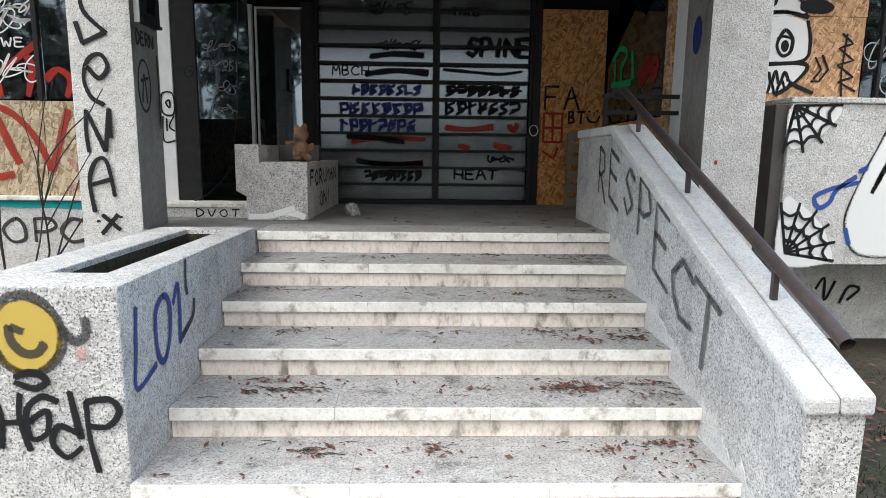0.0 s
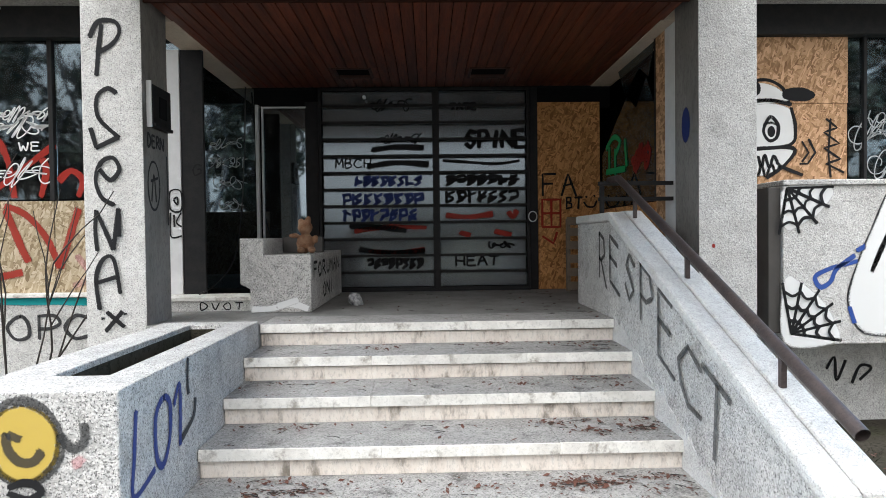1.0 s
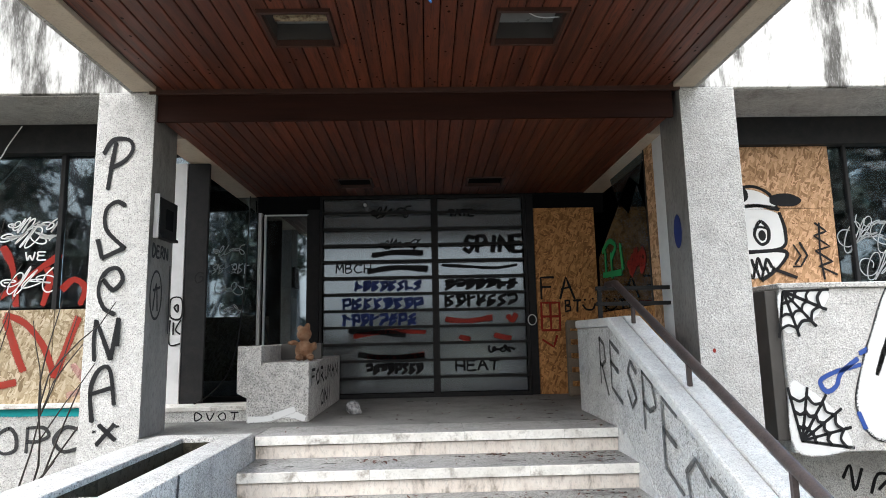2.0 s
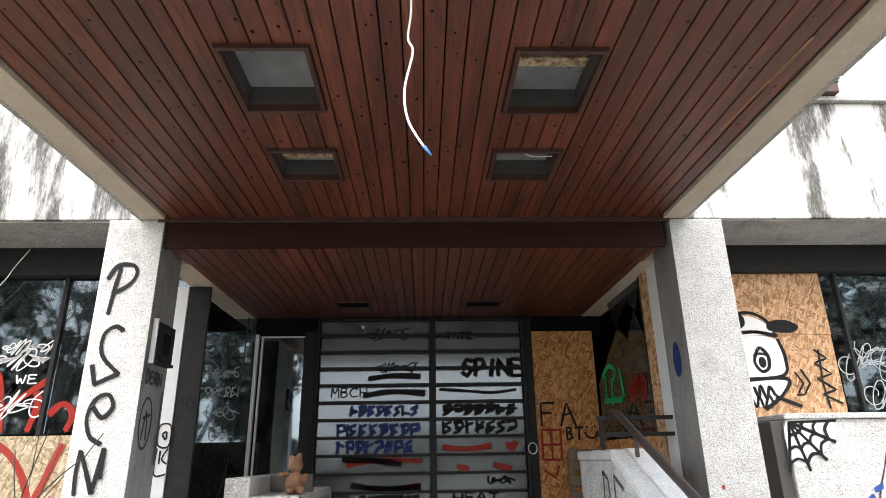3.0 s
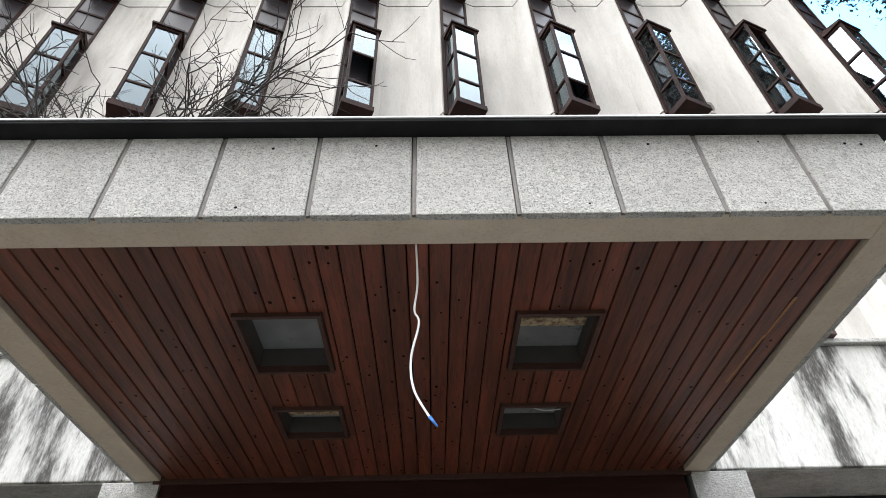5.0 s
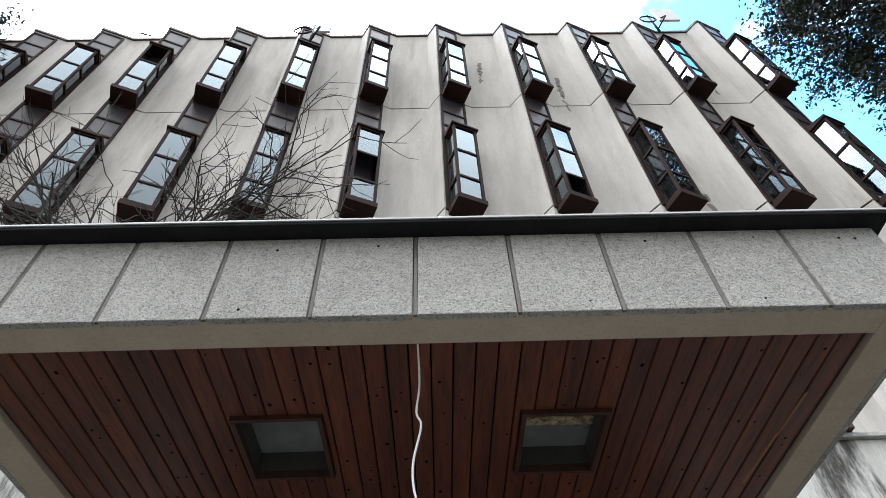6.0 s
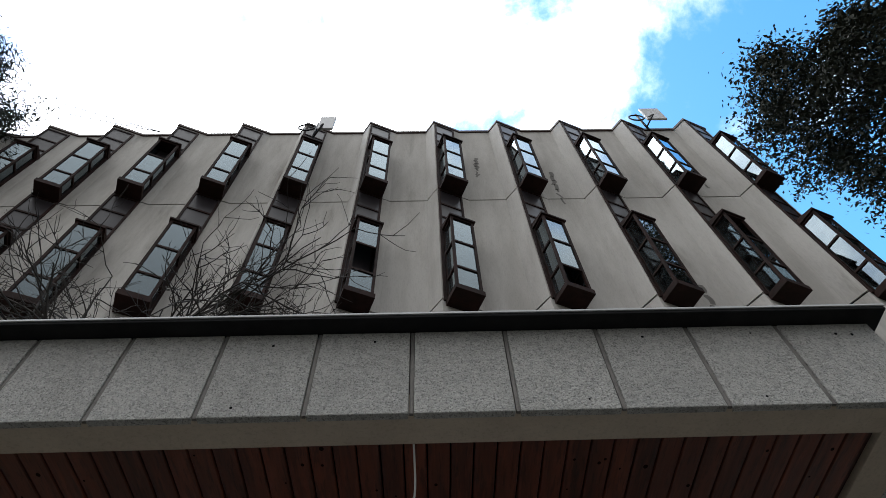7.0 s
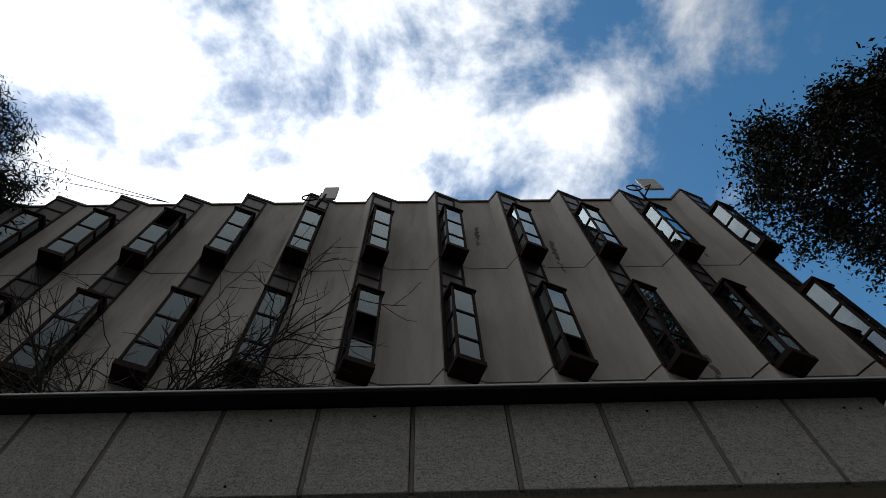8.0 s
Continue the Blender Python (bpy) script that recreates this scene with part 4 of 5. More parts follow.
front = profile(COLS)
x_w, x_e = front[0][0] - 1.0, front[-1][0]
for lo, hi in zip(LEVELS, LEVELS[1:]):
    outline = [(x_w, FLY)] + front + [(x_e, 9.0), (x_w, 9.0)]
    part("wall", prism(outline, "z", lo + 0.018, hi - 0.018), "facade", building)
inner = [(x_w, FLY + 0.03)] + [(x, y + 0.03) for x, y in front[:-1]] + [(x_e - 0.03, FLY + 0.03), (x_e - 0.03, 8.9), (x_w, 8.9)]
part("joint_core", prism(inner, "z", LEVELS[0], LEVELS[-1] - 0.02), "dark", building)
cop = [(x_w, FLY - 0.03)] + [(x, y - 0.035) for x, y in front] + [(x_e + 0.03, 9.0), (x_w, 9.0)]
part("roof", prism(cop, "z", LEVELS[-1] - 0.01, LEVELS[-1] + 0.07), "trim", building, "dark metal roof edge")

DV, NV = Vector((RET, FLY - PKY)).normalized(), None
NV = Vector((DV.y, -DV.x))
SW = Vector((RET, FLY - PKY)).length
BW, BD = 0.41, 0.33


def bay_frames():
    """The mesh of a bay window's posts, rails, sloping top and base; local x along the front, y outwards (negative), z up."""
    b = bmesh.new()
    f = 0.04
    H = 2.02
    for x in (0.0, BW - f):
        for y in (-BD, -f):
            box(x, x + f, y, y + f, 0.04, H, 0, b)
    for z in (0.04, 0.52, 1.24, H - f):
        for a in ((f, BW - f, -BD, -BD + f), (0.0, f, -BD + f, -f), (BW - f, BW, -BD + f, -f)):
            box(a[0] + 0.001, a[1] - 0.001, a[2] + 0.004, a[3] - 0.004, z, z + f, 0, b)
    box(-0.02, BW + 0.02, -BD - 0.02, 0.0, -0.06, 0.039, 0, b)
    prism([(-BD - 0.03, H + 0.001), (-BD - 0.03, H + 0.04), (0.0, H + 0.14), (0.0, H + 0.001)], "x", -0.03, BW + 0.03, b)
    me = bpy.data.meshes.new("bay_window")
    b.to_mesh(me)
    b.free()
    me.materials.append(M["frame"])
    return me


def data_of(name, b, mat):
    me = bpy.data.meshes.new(name)
    b.to_mesh(me)
    b.free()
    me.materials.append(M[mat])
    return me


BAY = bay_frames()
PANE_ROWS = ((0.09, 0.52), (0.57, 1.24), (1.29, 1.97))
FRONT_PANES = [data_of("pane", box(0.04, BW - 0.04, -BD + 0.02, -BD + 0.026, a, c), "bayglass") for a, c in PANE_ROWS]
SIDE_PANES = [data_of("pane", box(0.02, 0.026, -BD + 0.04, -0.04, a, c), "bayglass") for a, c in PANE_ROWS]
EAST_PANES = [data_of("pane", box(BW - 0.026, BW - 0.02, -BD + 0.04, -0.04, a, c), "bayglass") for a, c in PANE_ROWS]
LINING = data_of("lining", box(0.052, BW - 0.052, -0.06, -0.052, 0.05, 2.0), "strip")
STRIP = {}
rng = random.Random(12)
for c in COLS:
    px = PK0 + PER * c
    rot = math.atan2(DV.y, DV.x)
    for z0, z1 in ((7.60, 11.15), (11.19, 14.70)):
        key = round(z1 - z0, 3)
        if key not in STRIP:
            b = bmesh.new()
            for a0, a1 in ((0.02, 0.06), (0.47, 0.51)):
                box(a0, a1, -0.03, 0.02, 0.0, key, 0, b)
            for z in (0.0, 2.10, 2.45, 2.95, key - 0.05):
                box(0.061, 0.469, -0.028, 0.02, z, z + 0.045, 0, b)
            STRIP[key] = (data_of("window_strip", b, "frame"), data_of("pane", box(0.06, 0.47, -0.012, 0.0, 0.03, key - 0.03), "strip"))
        s = new("window_strip", STRIP[key][0])
        s.location, s.rotation_euler, s.parent = (px, PKY, z0), (0, 0, rot), building
        g = new("pane", STRIP[key][1])
        g.parent = s
    for row, z in enumerate((7.56, 11.22)):
        base = Vector((px, PKY)) + DV * 0.075
        bay = new("bay_window", BAY)
        bay.location, bay.rotation_euler, bay.parent = (base.x, base.y, z), (0, 0, rot), building
        for k, (fm, sm, em) in enumerate(zip(FRONT_PANES, SIDE_PANES, EAST_PANES)):
            if not (c == -1 and row == 0 and k == 1) and not (c == 1 and row == 0 and k == 0) and rng.random() > 0.03:
                new("pane", fm).parent = bay
            new("pane", sm).parent = bay
            new("pane", em).parent = bay
        new("lining", LINING).parent = bay

# water streaks under some bays and below the roof
for c, z, h in ((2, 12.4, 1.4), (3, 8.2, 1.8), (1, 13.2, 1.0), (4, 13.0, 1.5)):
    px = PK0 + PER * c
    w = plane_map((px - DIAG - 0.45, FLY - 0.001, 0), (1, 0, 0), (0, 0, 1))
    run = [[(rng.gauss(0, 0.02), z - h * k / 7), (rng.gauss(0, 0.015), z - h * (k + 0.45) / 7), (rng.gauss(0, 0.02), z - h * (k + rng.uniform(0.7, 1.3)) / 7)] for k in range(7)]
    strokes("streak", building, w, run[:4], 0.075, "p_stain", label="dark water streak")
    strokes("streak", building, w, run[4:], 0.04, "p_stain", label="dark water streak")

# aerials on the roof
for px, kind, pz in ((-2.42, 0, 13.3), (5.45, 1, 14.55)):
    a = thing("roof_aerial", "small aerial with a dish panel on the roof edge", "aerial", at=(px, 0.42 + 0.3 * kind, pz))
    a.scale = (1.4,) * 3
    part("mast", tube([(0, 0, 0), (0, 0, 0.75)], 0.02, 8), "darkmetal", a)
    part("bracket", tube([(0, 0, 0.1), (0.15, -0.15, 0.3), (0, 0, 0.45)], 0.015, 6), "darkmetal", a)
    part("panel", box(0.05, 0.30 + 0.1 * kind, -0.1, -0.06, 0.25, 0.8, 0.01), "dish", a, "grey flat panel")
    part("ring", tube([(-0.12 + 0.13 * math.cos(k * math.pi / 8), -0.08, 0.35 + 0.13 * math.sin(k * math.pi / 8)) for k in range(17)], 0.014, 6), "darkmetal", a)
wire = thing("overhead_wires", "two thin wires running from the roof edge to the trees", "wire")
for e in ((-17, 2.1, 24.7), (-17.8, 2.0, 23.4)):
    s = Vector((-6.3, 0.8, 14.9))
    part("wire", tube([s.lerp(Vector(e), k / 8) - Vector((0, 0, 0.15 * math.sin(math.pi * k / 8))) for k in range(9)], 0.012, 5), "blackcable", wire)

# ---- trees ----


def branch(bm, rng, p, d, length, r, depth, tips, up=0.15, spread=0.6):
    pts = [p]
    for k in range(4):
        d = (d + Vector((rng.gauss(0, 0.12), rng.gauss(0, 0.12), rng.gauss(0, 0.10) + up * 0.2))).normalized()
        pts.append(pts[-1] + d * length / 4)
    tube(pts, r, 6 if r > 0.01 else 4, bm, taper=0.55, cap=False)
    tips += pts[2:]
    if depth:
        for k in range(rng.choice((2, 3, 3))):
            i = rng.choice((2, 3, 4))
            side = Vector((rng.gauss(0, 1), rng.gauss(0, 1), rng.gauss(0, 0.6))).normalized()
            branch(bm, rng, pts[i], (d + side * spread + Vector((0, 0, up))).normalized(), length * rng.uniform(0.55, 0.8), r * 0.68, depth - 1, tips, up, spread)


def bare_tree(name, at, height, r, seed, label, depth=4, stems=1, lean=(0, 0, 1), category="tree", spread=0.6):
    rng = random.Random(seed)
    t = thing(name, label, category, at=at)
    tips = []
    for k in range(stems):
        bm = bmesh.new()
        d = (Vector(lean) + Vector((rng.gauss(0, 0.12 * stems ** 0.5), rng.gauss(0, 0.12 * stems ** 0.5), 0))).normalized()
        branch(bm, rng, Vector((rng.gauss(0, 0.06) * (stems > 1), rng.gauss(0, 0.06) * (stems > 1), -0.05)), d, height * rng.uniform(0.4, 0.5), r, depth, tips, 0.2, spread)
        part("stem" if stems > 1 else "trunk", bm, "bark", t)
    return t


def leafy_tree(name, at, crown_at, radius, seed, label, leaf=0.10, clumps=150, per=95, trunk_r=0.22, needles=False):
    rng = random.Random(seed)
    t = thing(name, label, "tree", at=at)
    bm = bmesh.new()
    c = Vector(crown_at) - Vector(at)
    tube([(0, 0, -0.1), c * 0.35 + Vector((0.2, 0.1, 0)), c * 0.7, c + Vector((0, 0, radius.z * 0.4))], trunk_r, 10, bm, taper=0.3, cap=False)
    part("trunk", bm, "bark", t)
    bm = bmesh.new()
    for n in range(clumps):
        d = Vector((rng.gauss(0, 1), rng.gauss(0, 1), rng.gauss(0, 1))).normalized()
        rr = rng.uniform(0.45, 1.0) ** 0.6 * (0.86 + 0.35 * noise.noise(d * 2.3 + Vector((seed, 0, 0))))
        p = c + Vector((d.x * radius.x, d.y * radius.y, d.z * radius.z)) * rr
        if n % 3 == 0:
            part("limb", tube([c + Vector((0, 0, -radius.z * 0.5 + rng.random() * radius.z)), c.lerp(p, 0.5) + Vector((0, 0, -0.15)), p], 0.035, 5, taper=0.3, cap=False), "bark", t)
        cs = rng.uniform(0.35, 0.75)
        for k in range(per):
            q = p + Vector((rng.gauss(0, 0.45), rng.gauss(0, 0.45), rng.gauss(0, 0.3))) * cs
            u = Vector((rng.gauss(0, 1), rng.gauss(0, 1), rng.gauss(0, 0.7))).normalized()
            v = u.orthogonal().normalized()
            v = (v * math.cos(k) + u.cross(v) * math.sin(k))
            s = leaf * rng.uniform(0.6, 1.4)
            w = 0.16 if needles else 0.5
            bm.faces.new([bm.verts.new(q + x) for x in (-u * s, v * s * w, u * s, -v * s * w)])
    part("crown", bm, "leaf", t)
    return t


TREE_E = (10.95, -0.45, 13.5)
leafy_tree("evergreen_tree", (12.2, -0.6, GROUND), TREE_E, Vector((4.0, 2.8, 3.0)), 5, "tall dark evergreen tree with small dense leaves", leaf=0.056, clumps=330, per=180)
leafy_tree("evergreen_tree", (-11.6, -0.6, GROUND), (-11.0, -0.7, 14.2), Vector((2.3, 2.3, 2.6)), 9, "tall dark conifer with ragged drooping twigs", leaf=0.085, clumps=130, per=200, needles=True)
rng = random.Random(23)
sap = thing("bare_tree", "leafless young tree with fine twigs beside the canopy", "tree", at=(-3.45, -0.3, GROUND))
bm, tips = bmesh.new(), []
stem = [Vector((0, 0, -0.1)), Vector((0.05, 0, 2.0)), Vector((0.1, 0.02, 5.0)), Vector((0.2, 0.0, 6.9))]
tube(stem, 0.06, 8, bm, taper=0.55, cap=False)
part("trunk", bm, "bark", sap)
for k in range(26):
    bm = bmesh.new()
    h = rng.uniform(0.86, 1.0)
    a = rng.uniform(-0.5, 0.5) + (math.pi if k % 2 else 0.0)
    branch(bm, rng, stem[2].lerp(stem[3], (h - 0.66) / 0.34), Vector((math.cos(a), math.sin(a) * 0.5, rng.uniform(-0.1, 0.75))).normalized(), rng.uniform(0.7, 1.45), 0.019, 4, tips, 0.04, 0.8)
    part("branch", bm, "bark", sap)
bare_tree("bare_shrub", (-3.3, 0.45, GROUND), 3.0, 0.011, 3, "leafless shrub with thin upright stems by the pillar", depth=2, stems=7, category="shrub", spread=0.35)
for k, (x, y, h) in enumerate(((-7.5, -13, 9), (-5.2, -16, 10), (-9.6, -17, 11), (5.5, -16, 9), (9.0, -14, 9), (-12, -14, 10), (12.5, -18, 11))):
    bare_tree("bare_tree", (x, y, GROUND), h, 0.14, 40 + k, "leafless street tree across the path", depth=5, spread=0.75)
for x, y, z, r, k in ((-13.4, -14, 4.6, (3.0, 2.0, 3.6), 91), (15.5, -12, 4.8, (4.2, 2.5, 4.2), 92), (20, -15, 5.5, (3.6, 2.5, 4.8), 93), (-7.4, -17, 4.4, (2.3, 1.6, 3.4), 94)):
    leafy_tree("evergreen_tree", (x, y, GROUND), (x, y, z), Vector(r), k, "dark evergreen tree across the path", leaf=0.20, clumps=70, per=60, trunk_r=0.14)
for k in range(9):
    x, y = -27 + 6.5 * k, -21 - (k % 2) * 3
    leafy_tree("evergreen_bush", (x, y, GROUND), (x, y, 0.4 + 0.5 * (k % 3)), Vector((3.6, 1.8, 1.7)), 60 + k, "dark evergreen bush far across the path", leaf=0.24, clumps=80, per=60, trunk_r=0.12)

# ---- graffiti ----
Z = (0, 0, 1)
rng = random.Random(77)
# west pillar, front: one tall word written downwards
pw = plane_map((0, 0, 0), (1, 0, 0), Z)
strokes("graffiti", pillar_w, pw, [
    [(-2.19, 1.71), (-2.17, 1.9), (-2.15, 2.05)], [(-2.23, 1.97), (-2.17, 2.07), (-2.06, 2.07), (-2.03, 2.0), (-2.08, 1.92), (-2.18, 1.86)],
    [(-2.06, 1.59), (-2.12, 1.62), (-2.19, 1.56), (-2.18, 1.42), (-2.05, 1.29)], [(-2.05, 1.29), (-2.2, 1.22)], [(-2.2, 1.22), (-2.235, 1.35)],
    [(-2.09, 0.83), (-2.17, 0.88), (-2.21, 1.0), (-2.17, 1.12), (-2.09, 1.15), (-2.05, 1.07), (-2.11, 1.0), (-2.18, 1.07)],
    [(-2.21, 0.52), (-2.22, 0.66), (-2.21, 0.79)], [(-2.21, 0.79), (-2.1, 0.53)], [(-2.1, 0.53), (-2.06, 0.8)], [(-2.06, 0.8), (-2.06, 0.62)],
    [(-2.2, 0.12), (-2.22, 0.33), (-2.17, 0.46), (-2.1, 0.46), (-2.06, 0.23)], [(-2.22, 0.3), (-2.08, 0.34)],
    [(-2.16, -0.03), (-2.05, 0.1)], [(-2.15, 0.1), (-2.04, 0.0)], [(-2.18, 0.06), (-2.178, 0.055)], [(-2.03, 0.09), (-2.028, 0.085)],
], 0.029, "p_black", label="black marker writing running down the pillar")
# west pillar, inner side
ps = plane_map((-1.888, 0, 0), (0, 1, 0), Z)
strokes("graffiti", pillar_w, ps, [[(0.14 + 0.09 * math.cos(a), 0.97 + 0.17 * math.sin(a)) for a in [k * math.pi / 5 for k in range(11)]], [(0.1, 0.86), (0.14, 1.05), (0.17, 0.86)], [(0.09, 1.0), (0.2, 1.03)], [(0.35, 1.2), (0.36, 0.7)]] + lettering("DERN", 0.05, 1.24, 0.05, 0.08), 0.018, "p_grey", label="faded black tags")
sw = plane_map((-2.155, 1.05, 0), (1, 0, 0), Z)
strokes("graffiti", side_w, sw, [[(0.0, 1.0), (0.09, 1.0), (0.09, 0.84), (0.0, 0.85), (0.0, 1.0)], [(0.03, 0.93), (0.06, 0.95), (0.06, 0.89), (0.03, 0.93)], [(0.0, 0.82), (0.0, 0.62), (0.09, 0.62)], [(0.09, 0.82), (0.05, 0.74), (0.09, 0.70)], [(0.03, 0.8), (0.03, 0.7)]], 0.014, "p_black", label="black tag")
pg = plane_map((0, DY, 0), (1, 0, 0), Z)
strokes("graffiti", side_w, pg, scribble(rng, -2.32, 1.55, 0.40, 0.14, 6) + scribble(rng, -2.26, 1.12, 0.36, 0.16, 5) + scribble(rng, -2.2, 0.9, 0.24, 0.14, 4) + marks(rng, -2.3, 1.36, 0.42, 0.11, 6), 0.010, "p_pale", label="thin pale tags")
strokes("graffiti", side_w, plane_map((0, 1.06, 0), (1, 0, 0), Z), lettering("G", -1.96, 1.14, 0.07, 0.09), 0.010, "p_black")
# planter front
pf = plane_map((0, PY0, 0), (1, 0, 0), Z)
blob("graffiti", planter, pf, [(-1.48 + 0.14 * math.cos(a), -0.17 + 0.145 * math.sin(a)) for a in [k * math.pi / 6 for k in range(12)]], "p_yellow", 0, "yellow sprayed ring")
strokes("graffiti", planter, pf, [[(-1.6, -0.1), (-1.55, -0.03), (-1.46, -0.01), (-1.38, -0.06), (-1.34, -0.15), (-1.36, -0.25), (-1.45, -0.315), (-1.55, -0.29), (-1.61, -0.2)],
                                  [(-1.54, -0.13), (-1.53, -0.19), (-1.49, -0.235), (-1.44, -0.235), (-1.41, -0.20)], [(-1.53, -0.13), (-1.49, -0.15)], [(-1.34, -0.14), (-1.29, -0.19), (-1.25, -0.16), (-1.25, -0.1)]], 0.034, "p_soft", label="soft black outline")
strokes("graffiti", planter, pf, [[(-1.62, -0.40), (-1.6, -0.5), (-1.61, -0.62)], [(-1.52, -0.40), (-1.53, -0.5), (-1.5, -0.63)], [(-1.62, -0.52), (-1.48, -0.51)],
                                  [(-1.48, -0.5), (-1.42, -0.47), (-1.43, -0.56), (-1.49, -0.58), (-1.5, -0.47), (-1.44, -0.41), (-1.38, -0.43)],
                                  [(-1.33, -0.39), (-1.31, -0.52), (-1.3, -0.58)], [(-1.31, -0.56), (-1.38, -0.53), (-1.41, -0.6), (-1.36, -0.66), (-1.3, -0.62)],
                                  [(-1.27, -0.43), (-1.265, -0.58), (-1.24, -0.72)], [(-1.27, -0.43), (-1.18, -0.42), (-1.145, -0.47), (-1.19, -0.53), (-1.26, -0.53)],
                                  [(-1.53, -0.33), (-1.46, -0.31), (-1.41, -0.345), (-1.46, -0.375), (-1.53, -0.35)]], 0.024, "p_black", label="black sprayed tag")
strokes("graffiti", planter, pf, [[(-1.285, -0.235), (-1.27, -0.245)]], 0.05, "p_pink")
# planter inner face, and the parapet
pi_ = plane_map((XL, 0, 0), (0, 1, 0), Z)
strokes("graffiti", planter, pi_, [[(-1.77, -0.09), (-1.79, -0.26), (-1.8, -0.42), (-1.62, -0.38)], [(-1.52, -0.1), (-1.6, -0.16), (-1.6, -0.33), (-1.54, -0.39), (-1.47, -0.3), (-1.46, -0.15), (-1.52, -0.1)], [(-1.42, -0.16), (-1.36, -0.08), (-1.35, -0.2), (-1.36, -0.36)]], 0.034, "p_navy", label="blue sprayed letters")
strokes("graffiti", planter, pi_, [[(-1.25, 0.015), (-1.26, -0.1), (-1.25, -0.15)], [(-1.36, -0.35), (-1.2, -0.28), (-1.17, -0.2)]], 0.03, "p_grey")
pp = plane_map((XR, 0, 0), (0, -1, 0), Z)
resp = [(-0.36, 0.26, 0.20, 0.33, "R"), (-0.10, 0.25, 0.24, 0.32, "E"), (0.26, 0.18, 0.18, 0.29, "S"), (0.52, 0.06, 0.22, 0.34, "P"), (0.80, -0.10, 0.25, 0.37, "E"), (1.10, -0.24, 0.26, 0.29, "C"), (1.37, -0.41, 0.27, 0.36, "T")]
lines = []
for x, y, w, h, ch in resp:
    lines += [[(u, v - (u - x) * 0.40) for u, v in ln] for ln in lettering(ch, x, y + 0.02, w, h)]
strokes("graffiti", parapet, pp, lines, 0.030, "p_soft", curved=False, label="the word RESPECT sprayed in thin black")
# east trough
tf = plane_map((0, BAND_Y, 0), (1, 0, 0), Z)
blob("graffiti", trough, tf, [(2.81, 0.94), (3.18, 0.93), (3.12, 0.78), (2.97, 0.66), (2.81, 0.62)], "p_white", 0, "white sprayed patch")
blob("graffiti", trough, tf, [(2.81, 0.22), (2.93, 0.2), (3.1, 0.06), (3.2, -0.1), (3.22, -0.27), (2.81, -0.27)], "p_white", 0, "white sprayed patch")


def cobweb(cx, cy, a0, a1, r, rays, rings):
    out = []
    for k in range(rays):
        a = a0 + (a1 - a0) * k / (rays - 1)
        out.append([(cx, cy), (cx + r * math.cos(a), cy + r * math.sin(a))])
    for q in range(1, rings + 1):
        rr = r * q / (rings + 0.6)
        for k in range(rays - 1):
            a, b = a0 + (a1 - a0) * k / (rays - 1), a0 + (a1 - a0) * (k + 1) / (rays - 1)
            m = (a + b) / 2
            out.append([(cx + rr * math.cos(a), cy + rr * math.sin(a)), (cx + rr * 0.88 * math.cos(m), cy + rr * 0.88 * math.sin(m)), (cx + rr * math.cos(b), cy + rr * math.sin(b))])
    return out


strokes("graffiti", trough, tf, cobweb(2.83, 0.93, -1.75, 0.02, 0.36, 5, 3), 0.022, "p_black", label="black cobweb drawing")
strokes("graffiti", trough, tf, cobweb(2.86, -0.20, -0.15, 1.75, 0.40, 6, 3), 0.022, "p_black", label="black cobweb drawing")
blob("graffiti", trough, tf, [(3.68, 0.95), (3.5, 0.6), (3.36, 0.25), (3.32, 0.02), (3.42, -0.18), (3.65, -0.22), (3.88, -0.16), (4.0, 0.05), (3.93, 0.35), (3.78, 0.7)], "p_white", 1, "white drop shape")
strokes("graffiti", trough, tf, [[(3.68, 0.95), (3.5, 0.6), (3.36, 0.25), (3.32, 0.02), (3.42, -0.18), (3.65, -0.22), (3.88, -0.16), (4.0, 0.05), (3.93, 0.35), (3.78, 0.7), (3.68, 0.95)], [(3.64, 0.6), (3.56, 0.42), (3.5, 0.28)]], 0.03, "p_black", label="black outline of the drop")
strokes("graffiti", trough, tf, [[(3.40, 0.36), (3.27, 0.33), (3.16, 0.3), (3.05, 0.24), (3.09, 0.16), (3.17, 0.2), (3.22, 0.3), (3.36, 0.4)], [(3.38, 0.44), (3.44, 0.47)], [(3.32, 0.0), (3.36, -0.12)]], 0.035, "p_blue", label="blue sprayed loops")
strokes("graffiti", wall_e, plane_map((0, WY - 0.1, 0), (1, 0, 0), Z), [[(3.55, -0.62), (3.62, -0.52), (3.64, -0.72), (3.72, -0.55)], [(3.78, -0.75), (3.85, -0.6), (3.95, -0.62), (3.85, -0.72)]], 0.025, "p_black")
# strand boards of the east window
oe = plane_map((0, WY + 0.01, 0), (1, 0, 0), Z)
blob("graffiti", window_e, oe, [(2.85, 1.7), (3.1, 1.74), (3.3, 1.68), (3.33, 1.5), (3.28, 1.38), (2.85, 1.36)], "p_white", 0, "white sprayed patch")
blob("graffiti", window_e, oe, [(2.85, 1.9), (3.05, 1.92), (3.2, 1.86), (3.26, 1.76), (2.85, 1.74)], "p_white", 1, "white sprayed patch")
blob("graffiti", window_e, oe, [(3.24, 1.86), (3.4, 1.88), (3.52, 1.82), (3.44, 1.76), (3.24, 1.78)], "p_black", 2, "black sprayed patch")
blob("graffiti", window_e, oe, [(2.85, 1.3), (3.3, 1.33), (3.24, 1.2), (3.06, 1.1), (2.85, 1.14)], "p_white", 1, "white sprayed patch")
